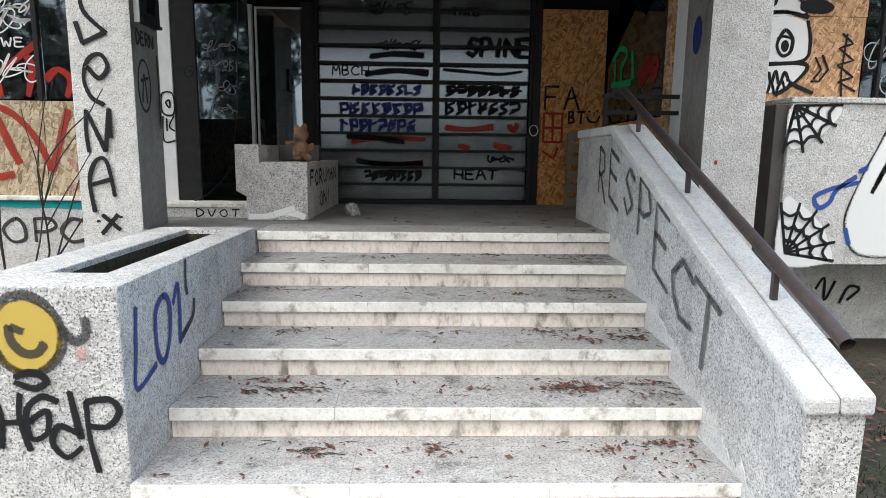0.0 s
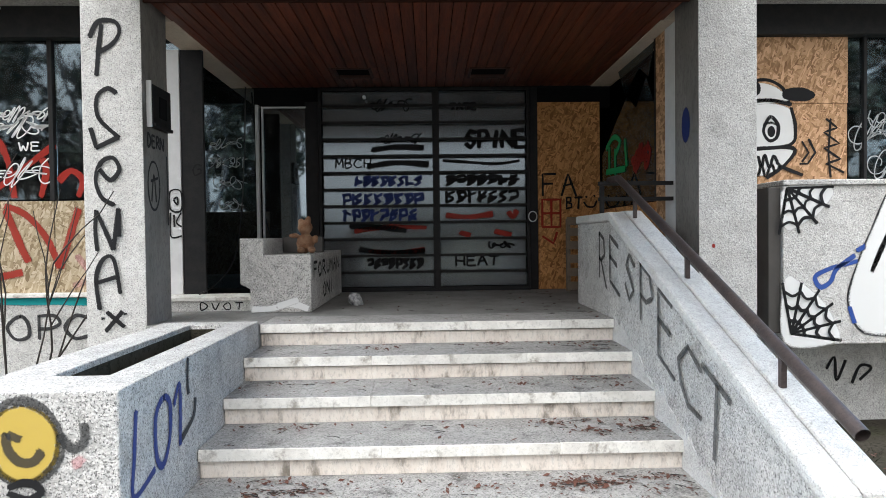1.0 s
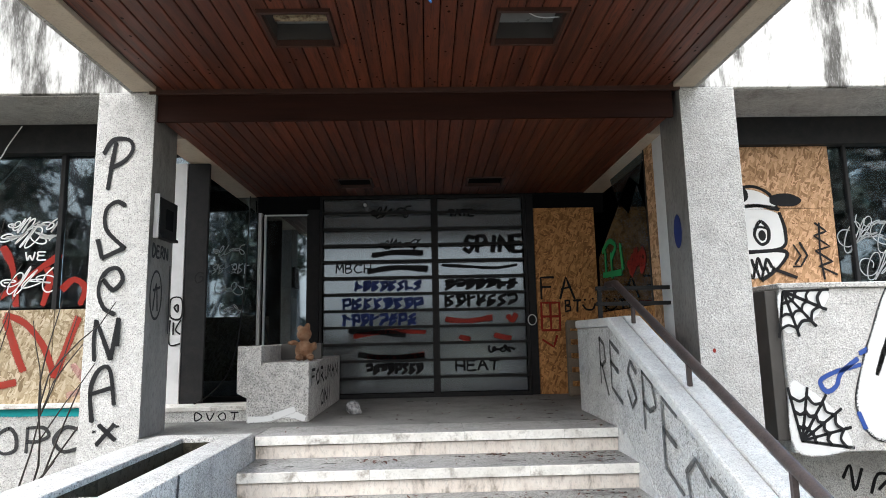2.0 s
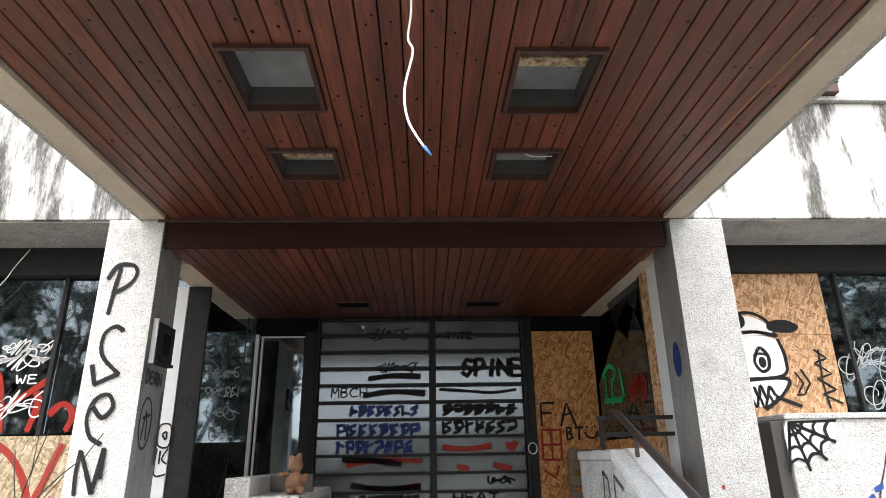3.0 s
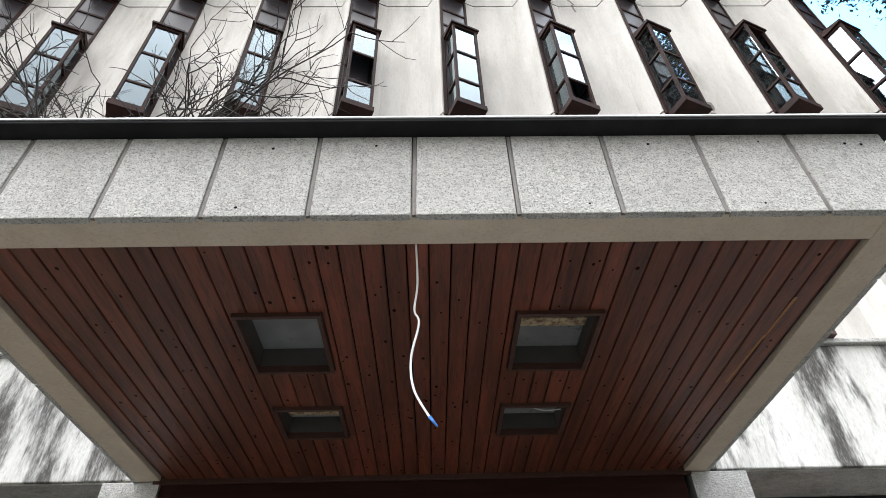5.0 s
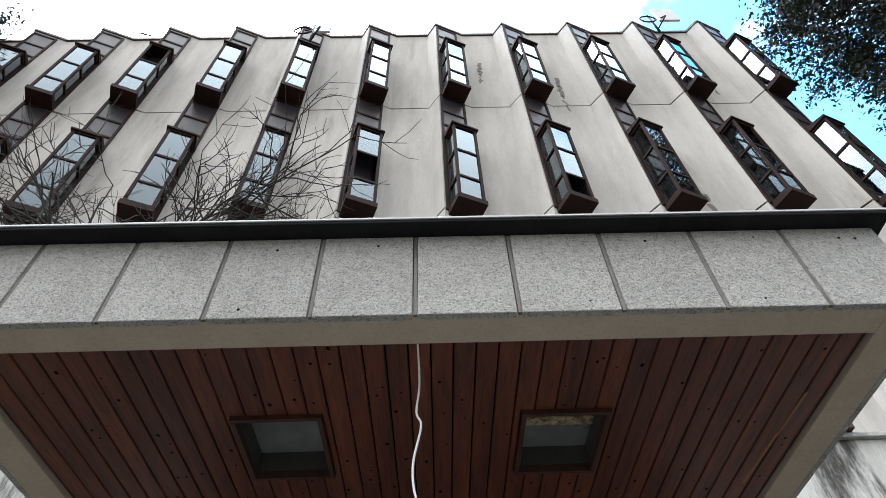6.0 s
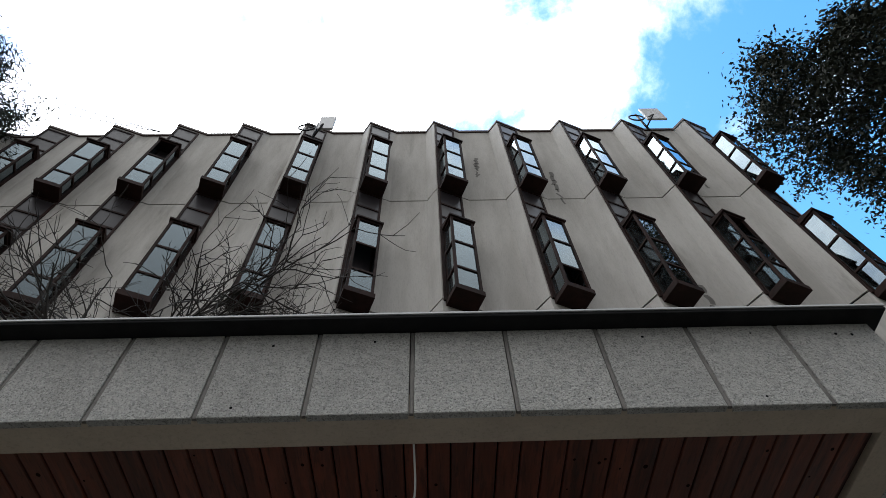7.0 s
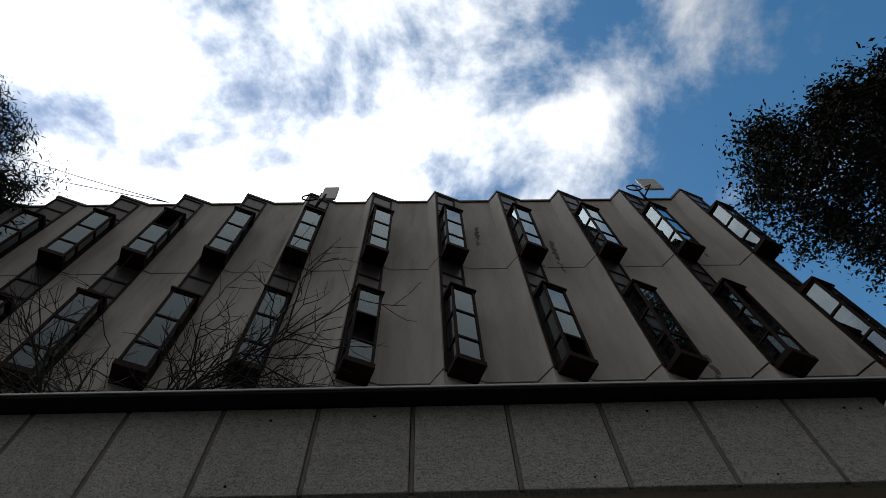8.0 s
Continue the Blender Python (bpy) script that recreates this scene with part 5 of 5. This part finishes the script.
strokes("graffiti", window_e, oe, [[(2.9, 1.93), (3.08, 1.95), (3.22, 1.88), (3.28, 1.75)], [(2.9, 1.75), (3.1, 1.77), (3.3, 1.73)], [(3.3, 1.7), (3.34, 1.52), (3.29, 1.37), (2.95, 1.33)], [(3.11, 1.62), (3.18, 1.55), (3.17, 1.44), (3.1, 1.41), (3.05, 1.5), (3.11, 1.62)],
                                   [(2.95, 1.34), (3.32, 1.34), (3.25, 1.2), (3.08, 1.08)], [(3.0, 1.27), (3.03, 1.18), (3.06, 1.28), (3.1, 1.17), (3.14, 1.27), (3.18, 1.2)], [(3.2, 1.18), (3.4, 1.1)]], 0.030, "p_black", label="black outlines on the white patches")
blob("graffiti", window_e, oe, [(3.12 + 0.035 * math.cos(a), 1.49 + 0.05 * math.sin(a)) for a in [k * math.pi / 4 for k in range(8)]], "p_black", 3, "black pupil")
blob("graffiti", window_e, oe, [(2.88, 1.91), (3.0, 1.93), (3.02, 1.84), (2.94, 1.78), (2.88, 1.78)], "p_black", 4, "black cap patch")
strokes("graffiti", window_e, oe, [[(3.05, 1.55), (3.11, 1.57), (3.18, 1.55)], [(2.95, 1.2), (3.0, 1.1), (3.03, 1.2), (3.07, 1.09), (3.12, 1.2), (3.16, 1.12), (3.2, 1.2)]], 0.022, "p_black")
strokes("graffiti", window_e, oe, [[(3.62, 1.6), (3.72, 1.52), (3.6, 1.48), (3.74, 1.38), (3.6, 1.34), (3.75, 1.24), (3.62, 1.2), (3.78, 1.12)], [(3.66, 1.6), (3.64, 1.3), (3.66, 1.08)], [(3.4, 1.4), (3.46, 1.3), (3.4, 1.22)], [(3.46, 1.42), (3.52, 1.3), (3.45, 1.2), (3.38, 1.2)]], 0.018, "p_black", curved=False, label="jagged black tag")
ge = plane_map((0, WY + 0.029, 0), (1, 0, 0), Z)
strokes("graffiti", window_e, ge, scribble(rng, 3.86, 1.3, 0.5, 0.35, 8) + scribble(rng, 4.0, 1.05, 0.7, 0.3, 9) + scribble(rng, 4.0, 1.5, 0.8, 0.2, 9), 0.010, "p_pale", label="thin white tags")
# boards and glass of the west window
ow = plane_map((0, WY + 0.02, 0), (1, 0, 0), Z)
gw = plane_map((0, WY + 0.029, 0), (1, 0, 0), Z)
strokes("graffiti", window_w, ow, [[(-3.17, 0.36), (-3.28, 0.62), (-3.45, 0.82), (-3.62, 0.9)], [(-3.17, 0.36), (-3.08, 0.62), (-3.0, 0.86)], [(-3.62, 0.86), (-3.5, 0.55), (-3.44, 0.42)], [(-3.7, 0.28), (-3.5, 0.32)]], 0.06, "p_red", label="red sprayed strokes")
strokes("graffiti", window_w, ow, [[(-3.02, 0.46), (-2.9, 0.3)], [(-3.05, 0.2), (-2.92, 0.24)]], 0.05, "p_pink")
strokes("graffiti", window_w, gw, [[(-3.0, 0.98), (-2.96, 1.12), (-3.06, 1.2), (-3.16, 1.12)], [(-3.7, 1.05), (-3.5, 1.2), (-3.3, 1.35), (-3.2, 1.42)], [(-3.32, 0.98), (-3.27, 1.2), (-3.3, 1.3)], [(-3.7, 1.5), (-3.6, 1.3), (-3.55, 0.98)]], 0.06, "p_red", label="red sprayed strokes")
strokes("graffiti", window_w, gw, scribble(rng, -3.75, 1.48, 0.55, 0.22, 11) + scribble(rng, -3.7, 1.62, 0.5, 0.15, 10) + lettering("WE", -3.5, 1.38, 0.08, 0.07) + scribble(rng, -3.7, 1.05, 0.5, 0.28, 7), 0.012, "p_white", label="white tags")
strokes("graffiti", wall_w, plane_map((0, WY, 0), (1, 0, 0), Z), lettering("OPC", -3.62, -0.26, 0.2, 0.2), 0.03, "p_grey", label="black letters")
strokes("graffiti", wall_w, plane_map((0, WY, 0), (1, 0, 0), Z), [[(-4.6, 0.07), (-3.6, 0.07), (-2.9, 0.06)]], 0.06, "p_teal")
# orange board beside the door
ob_ = plane_map((0, DY, 0), (1, 0, 0), Z)
strokes("graffiti", osb_door, ob_, lettering("FA", 1.29, 1.02, 0.16, 0.24, 0.4) + lettering("BT", 1.56, 0.88, 0.08, 0.12), 0.022, "p_black", curved=False, label="black letters")
strokes("graffiti", osb_door, ob_, [[(1.76, 0.95), (1.8, 0.9), (1.87, 0.9), (1.9, 0.96)], [(1.78, 1.01), (1.79, 1.0)], [(1.87, 1.02), (1.88, 1.01)]], 0.02, "p_black")
strokes("graffiti", osb_door, ob_, [[(1.3, 0.68), (1.3, 0.98), (1.5, 0.98), (1.5, 0.68), (1.3, 0.68)], [(1.4, 0.68), (1.4, 0.98)], [(1.3, 0.83), (1.5, 0.83)], [(1.3, 0.58), (1.42, 0.5), (1.46, 0.62)]], 0.025, "p_red", curved=False, label="red sprayed grid")
# tags on the door glass
dg = plane_map((0, DY + 0.019, 0), (1, 0, 0), Z)
leafs = [o for o in gate.children if o.name.startswith("leaf")]
L, Rr = leafs[0], leafs[1]
for x0, x1, y, h, mt in ((-0.74, 0.0, 1.15, 0.1, "p_navy"), (-0.88, 0.02, 0.94, 0.12, "p_navy"), (-0.88, -0.06, 0.77, 0.12, "p_navy"), (-0.62, 0.0, 0.25, 0.1, "p_black")):
    strokes("graffiti", L, dg, marks(rng, x0, y, x1 - x0, h, 8), 0.032, mt, curved=False, label="dense dark tag")
strokes("graffiti", L, dg, [[(-0.75, 0.66), (-0.4, 0.70), (0.02, 0.69)], [(-0.6, 0.44), (-0.3, 0.42), (0.0, 0.45)]], 0.05, "p_red", label="red paint strokes")
strokes("graffiti", L, dg, [[(-0.8, 0.72), (-0.5, 0.70), (-0.2, 0.66)], [(-0.7, 0.46), (-0.4, 0.42), (0.0, 0.43)], [(-0.6, 1.36), (-0.3, 1.40), (0.05, 1.38)], [(-0.55, 1.54), (-0.3, 1.57), (0.0, 1.56)]], 0.06, "p_black", label="black crossed-out tags")
strokes("graffiti", L, dg, lettering("MBCH", -0.95, 1.35, 0.08, 0.09) + scribble(rng, -0.5, 1.6, 0.5, 0.12, 9) + scribble(rng, -0.6, 1.95, 0.5, 0.15, 7), 0.014, "p_black")
strokes("graffiti", Rr, dg, lettering("SPINE", 0.47, 1.56, 0.115, 0.18, 0.15), 0.045, "p_black", curved=False, label="black letters")
strokes("graffiti", Rr, dg, [[(0.22, 1.42), (0.5, 1.4), (0.8, 1.38), (1.05, 1.41)], [(0.25, 1.2), (0.6, 1.22), (1.05, 1.21)]] + marks(rng, 0.25, 1.15, 0.8, 0.1, 7) + marks(rng, 0.25, 0.96, 0.8, 0.12, 7), 0.030, "p_black", label="dense black tag")
strokes("graffiti", Rr, dg, [[(0.25, 0.82), (0.5, 0.80), (0.75, 0.83)], [(0.93, 0.85), (0.98, 0.80), (1.02, 0.86)], [(0.4, 0.63), (0.5, 0.60)], [(0.78, 0.64), (0.95, 0.6)]], 0.06, "p_red", label="red paint strokes")
strokes("graffiti", Rr, dg, lettering("HEAT", 0.34, 0.27, 0.1, 0.1) + scribble(rng, 0.7, 0.45, 0.3, 0.08, 6) + lettering("TATE", 0.3, 1.97, 0.06, 0.07), 0.022, "p_black")
# glass of the east porch side, pillar and porch block
strokes("graffiti", side_e, plane_map((XE + 0.007, 0, 0), (0, -1, 0), Z), [[(-2.2, 1.5), (-1.95, 1.58), (-1.75, 1.5), (-1.9, 1.4)], [(-2.1, 1.5), (-2.1, 1.25)], [(-1.9, 1.45), (-1.9, 1.2)], [(-1.6, 1.5), (-1.55, 1.25)], [(-2.2, 1.25), (-1.6, 1.22)]], 0.06, "p_green", label="green sprayed drips")
strokes("graffiti", side_e, plane_map((XE + 0.007, 0, 0), (0, -1, 0), Z), scribble(rng, -1.4, 1.15, 0.45, 0.25, 8), 0.05, "p_red")
blob("graffiti", pillar_e, plane_map((1.938, 0, 0), (0, -1, 0), Z), [(-0.2 + 0.07 * math.cos(a), 1.38 + 0.13 * math.sin(a)) for a in [k * math.pi / 4 for k in range(8)]], "p_navy", 0, "dark blue sprayed spot")
blob("graffiti", pillar_e, pw, [(2.04 + 0.012 * math.cos(a), 0.5 + 0.016 * math.sin(a)) for a in [k * math.pi / 3 for k in range(6)]], "p_red", 0)
strokes("graffiti", block, plane_map((-0.888, 0, 0), (0, 1, 0), Z), lettering("FORU", 0.72, 0.27, 0.16, 0.12) + lettering("MAN", 1.5, 0.28, 0.16, 0.12) + lettering("ONI", 1.1, 0.08, 0.15, 0.12), 0.022, "p_black", curved=False, label="thin black writing")
strokes("graffiti", ledge, plane_map((0, 0.78, 0), (1, 0, 0), Z, 0.003), lettering("DVOT", -1.82, 0.015, 0.06, 0.055, 0.6), 0.010, "p_black")

strokes("lime_stain", block, plane_map((0, BY0, 0), (1, 0, 0), Z), [[(-1.35, 0.03), (-1.2, 0.035), (-1.05, 0.07), (-0.92, 0.03)], [(-1.15, 0.05), (-1.0, 0.1)]], 0.05, "p_white", label="white lime stain")

# ---- small things ----
ic = thing("intercom", "broken intercom box with a dark metal face on the pillar", "intercom", at=(-1.886, 0.0, 0.0))
part("frame", box(0.0, 0.035, 0.05, 0.065, 1.37, 1.69, 0.003), "white_frame", ic, "bent pale frame edge")
part("case", box(0.0, 0.04, 0.07, 0.36, 1.40, 1.67, 0.006), "darkmetal", ic)
# solid near-black plate in place of the opening's inner shade
part("hole", box(0.041, 0.044, 0.16, 0.28, 1.45, 1.60, 0.0), "dark", ic, "black plate for the shade of the speaker opening")
part("lip", box(0.0, 0.055, 0.07, 0.36, 1.375, 1.398, 0.004), "darkmetal", ic)

bm = bmesh.new()
for c, r, s in (((0, 0, 0.085), 0.075, (1, 0.85, 1.15)), ((0.0, -0.01, 0.215), 0.06, (1.05, 0.95, 1)), ((-0.035, 0, 0.265), 0.026, (1, 0.7, 1.1)), ((0.025, 0, 0.272), 0.028, (0.9, 0.7, 1.5)),
                ((-0.045, -0.07, 0.03), 0.032, (1, 1.6, 0.9)), ((0.045, -0.07, 0.03), 0.032, (1, 1.6, 0.9)), ((-0.09, -0.02, 0.15), 0.024, (2.0, 0.9, 0.9)), ((0.08, -0.02, 0.12), 0.024, (1.2, 0.9, 1.5))):
    bmesh.ops.create_icosphere(bm, subdivisions=2, radius=r, matrix=Matrix.Translation(c) @ Matrix.Diagonal((*s, 1)))
for v in bm.verts:
    v.co += v.normal * 0.006 * noise.noise(v.co * 30)
for f in bm.faces:
    f.smooth = True
toy = tagged(part("stuffed_toy", bm, "plush"), "worn brown stuffed toy sitting on the concrete block", "toy")
mod = toy.modifiers.new("skin", "REMESH")
mod.mode, mod.voxel_size, mod.use_smooth_shade = "VOXEL", 0.008, True
toy.location, toy.rotation_euler = (-0.975, 0.86, 0.461), (0, 0, 0.3)

bm = bmesh.new()
bmesh.ops.create_icosphere(bm, subdivisions=3, radius=0.075)
for v in bm.verts:
    v.co *= 1 + 0.45 * noise.noise(v.co * 16) + 0.25 * noise.noise(v.co * 40)
    v.co.z = max(v.co.z, -0.055)
bag = tagged(part("crumpled_bag", bm, "plastic"), "crumpled grey plastic bag lying on the landing floor", "litter")
bag.location, bag.scale = (-0.59, 1.09, 0.046), (0.82, 0.82, 0.82)

cr = thing("wooden_crate", "grey slatted wooden crate leaning by the boarded wall", "crate", at=(1.49, 2.06, 0.0))
for x in (0.0, 0.155, 0.31):
    part("upright", box(x, x + 0.035, 0.0, 0.07, 0.001, 0.76, 0.003), "crate", cr)
for k, z in enumerate((0.02, 0.16, 0.30, 0.44, 0.58, 0.69)):
    part("slat", box(-0.005, 0.35, -0.016, -0.001, z, z + 0.085, 0.002), "crate", cr)

pc = thing("loose_cable", "thin black cable drooping along the porch glass", "cable")
part("sheath", tube(smooth_line([(-1.87, 2.3, 2.2), (-1.86, 2.2, 1.6), (-1.84, 2.0, 0.9), (-1.80, 1.6, 0.4), (-1.84, 1.2, 0.19), (-1.90, 0.98, 0.125)], 6), 0.007, 6), "blackcable", pc)
hw = thing("loose_wire", "pale wire hanging loose before the dark shop window", "wire")
part("sheath", tube(smooth_line([(-3.56, 1.08, 2.58), (-3.66, 1.07, 2.40), (-3.72, 1.07, 2.28), (-3.86, 1.075, 2.10)], 6), 0.005, 6), "cable", hw)
wc = thing("loose_wire", "white wire end sticking out of an empty soffit lamp", "wire")
part("sheath", tube(smooth_line([(0.50, -1.05, CEIL + 0.12), (0.6, -0.98, CEIL + 0.09), (0.72, -0.92, CEIL + 0.05), (0.86, -0.9, CEIL + 0.06)], 6), 0.004, 6), "cable", wc)

gb = thing("roof_outlet", "small dark box lying on the wall ledge", "box", at=(3.74, 0.40, 3.801))
part("case", box(-0.10, 0.10, -0.07, 0.07, 0.0, 0.10, 0.008), "trim", gb)
part("lid", box(-0.11, 0.11, -0.08, 0.08, 0.101, 0.113, 0.004), "trim", gb)
strokes("split", canopy, plane_map((0, 0, CEIL + 0.012), (1, 0, 0), (0, -1, 0), 0.002), [[(1.772, 2.10), (1.765, 1.95), (1.76, 1.75)], [(1.752, 1.78), (1.745, 1.55), (1.732, 1.30)]], 0.016, "p_raw", label="pale split in a plank")

# dry leaves and twigs, thickest in the corners of the steps
rng = random.Random(19)
bm = bmesh.new()
tw = bmesh.new()
CLUMPS = [(rng.randrange(1, STEPS), rng.choice((rng.uniform(0.5, 1.25), rng.uniform(-1.0, 1.2))), rng.uniform(0.02, 0.2)) for k in range(24)]
for k in range(2600):
    s = rng.randrange(STEPS)
    back = abs(rng.gauss(0, 0.10)) if rng.random() < 0.6 else rng.random() * 0.34
    clump = rng.random() < 0.45
    x = (XR - 0.05 - abs(rng.gauss(0, 0.28))) if clump else rng.uniform(XL + 0.03, XR - 0.03)
    x = max(XL + 0.02, min(XR - 0.02, x))
    y = -s * RUN + RUN - 0.03 - back
    z = -s * RISE + 0.004
    if s == 0:
        y = rng.uniform(0.03, 2.3)
        z = 0.004
    if k > 1500:
        s, cx, cb = CLUMPS[k % len(CLUMPS)]
        x, y, z = max(XL + 0.02, min(XR - 0.02, cx + rng.gauss(0, 0.06))), -s * RUN + RUN - 0.02 - abs(cb + rng.gauss(0, 0.025)), -s * RISE + 0.004
    y = max(y, -s * RUN + 0.015)
    r, a = rng.choice((0.003, 0.005, 0.008, 0.012, 0.019)) * rng.uniform(0.7, 1.2), rng.random() * 6.28
    u, v = Vector((math.cos(a), math.sin(a), rng.uniform(-0.2, 0.4))) * r, Vector((-math.sin(a), math.cos(a), rng.uniform(-0.3, 0.5))) * r * 0.5
    o = Vector((x, y, z + 0.3 * r))
    bm.faces.new([bm.verts.new(o + q) for q in (-u, v, u, -v)])
    if k % 9 == 0:
        ln = rng.uniform(0.03, 0.11)
        d = Vector((math.cos(a), math.sin(a) * 0.4, 0)) * ln
        tube([o - d * 0.5, o + Vector((0, 0.004, 0.003)), o + d * 0.5], 0.0016, 4, tw)
tagged(part("dry_leaves", bm, "deadleaf"), "dry brown leaves scattered over the steps and landing", "leaves", kind="stuff")
tagged(part("twigs", tw, "bark"), "thin dry twigs scattered over the steps", "twigs", kind="stuff")

rng = random.Random(55)
bm = bmesh.new()
for k in range(7000):
    x, y = 1.62 + abs(rng.gauss(0, 1.2)), rng.uniform(-4.2, 0.3)
    if k % 3 == 0:
        x, y = -1.85 - abs(rng.gauss(0, 1.2)), rng.uniform(-3.0, 1.0)
    h, a = rng.uniform(0.02, 0.07), rng.random() * 6.28
    d = Vector((math.cos(a), math.sin(a), 0)) * 0.005
    o = Vector((x, y, GROUND - 0.02))
    bm.faces.new([bm.verts.new(q) for q in (o - d, o + d, o + Vector((rng.gauss(0, 0.03), rng.gauss(0, 0.03), h + 0.02)))])
tagged(part("grass", bm, "leaf"), "short dark grass and moss beside the stairs", "grass", kind="stuff")
bm = bmesh.new()
for k in range(1200):
    x, y = 1.62 + abs(rng.gauss(0, 1.0)), rng.uniform(-4.2, 0.3)
    r, a = rng.uniform(0.01, 0.035), rng.random() * 6.28
    u, v = Vector((math.cos(a), math.sin(a), rng.uniform(-0.2, 0.4))) * r, Vector((-math.sin(a), math.cos(a), rng.uniform(-0.3, 0.5))) * r * 0.5
    o = Vector((x, y, GROUND + 0.02))
    bm.faces.new([bm.verts.new(o + q) for q in (-u, v, u, -v)])
tagged(part("leaf_litter", bm, "deadleaf"), "brown leaf litter on the soil beside the stairs", "leaves", kind="stuff")

# ---- soffit planks ----
n = int(round((IN_E - IN_W - 0.07) / PW))
w = (IN_E - IN_W - 0.07) / n
for i in range(n):
    x = IN_W + 0.035 + w * (i + 0.5)
    for lo, hi, cut, level in ((IN_F + 0.004, TRIM_Y - 0.002, LAMPS[:4], CEIL), (TRIM_Y + 0.058, 2.40, LAMPS[4:], PORCH)):
        if level == PORCH and not -1.83 < x < 1.835:
            continue
        xa, xb = x - w / 2, x + w / 2
        hits = [c for c in cut if xb > c[0] + 0.004 and xa < c[1] - 0.004]
        for x0, x1, y0, y1 in hits:
            if x0 - xa > 0.012:
                plank((xa + x0) / 2, y0, y1, x0 - xa, level)
            if xb - x1 > 0.012:
                plank((xb + x1) / 2, y0, y1, xb - x1, level)
        y = lo
        for y0, y1 in sorted((c[2], c[3]) for c in hits) + [(hi, hi)]:
            if y0 - y > 0.02:
                plank(x, y, y0, w, level)
            y = y1
rng = random.Random(31)
bm = bmesh.new()
for k in range(200):
    i = rng.randrange(n)
    x, y = IN_W + 0.035 + w * (i + rng.uniform(0.2, 0.8)), rng.uniform(IN_F, -0.05)
    if any(x0 - 0.03 < x < x1 + 0.03 and y0 - 0.03 < y < y1 + 0.03 for x0, x1, y0, y1 in LAMPS):
        continue
    r = rng.uniform(0.004, 0.010)
    bm.faces.new([bm.verts.new((x + r * math.cos(a), y + 1.3 * r * math.sin(a), CEIL + 0.0108)) for a in [q * math.pi / 5 for q in range(10)]])
tagged(part("knots", bm, "knot", canopy, "dark pine knots"), kind="stuff")
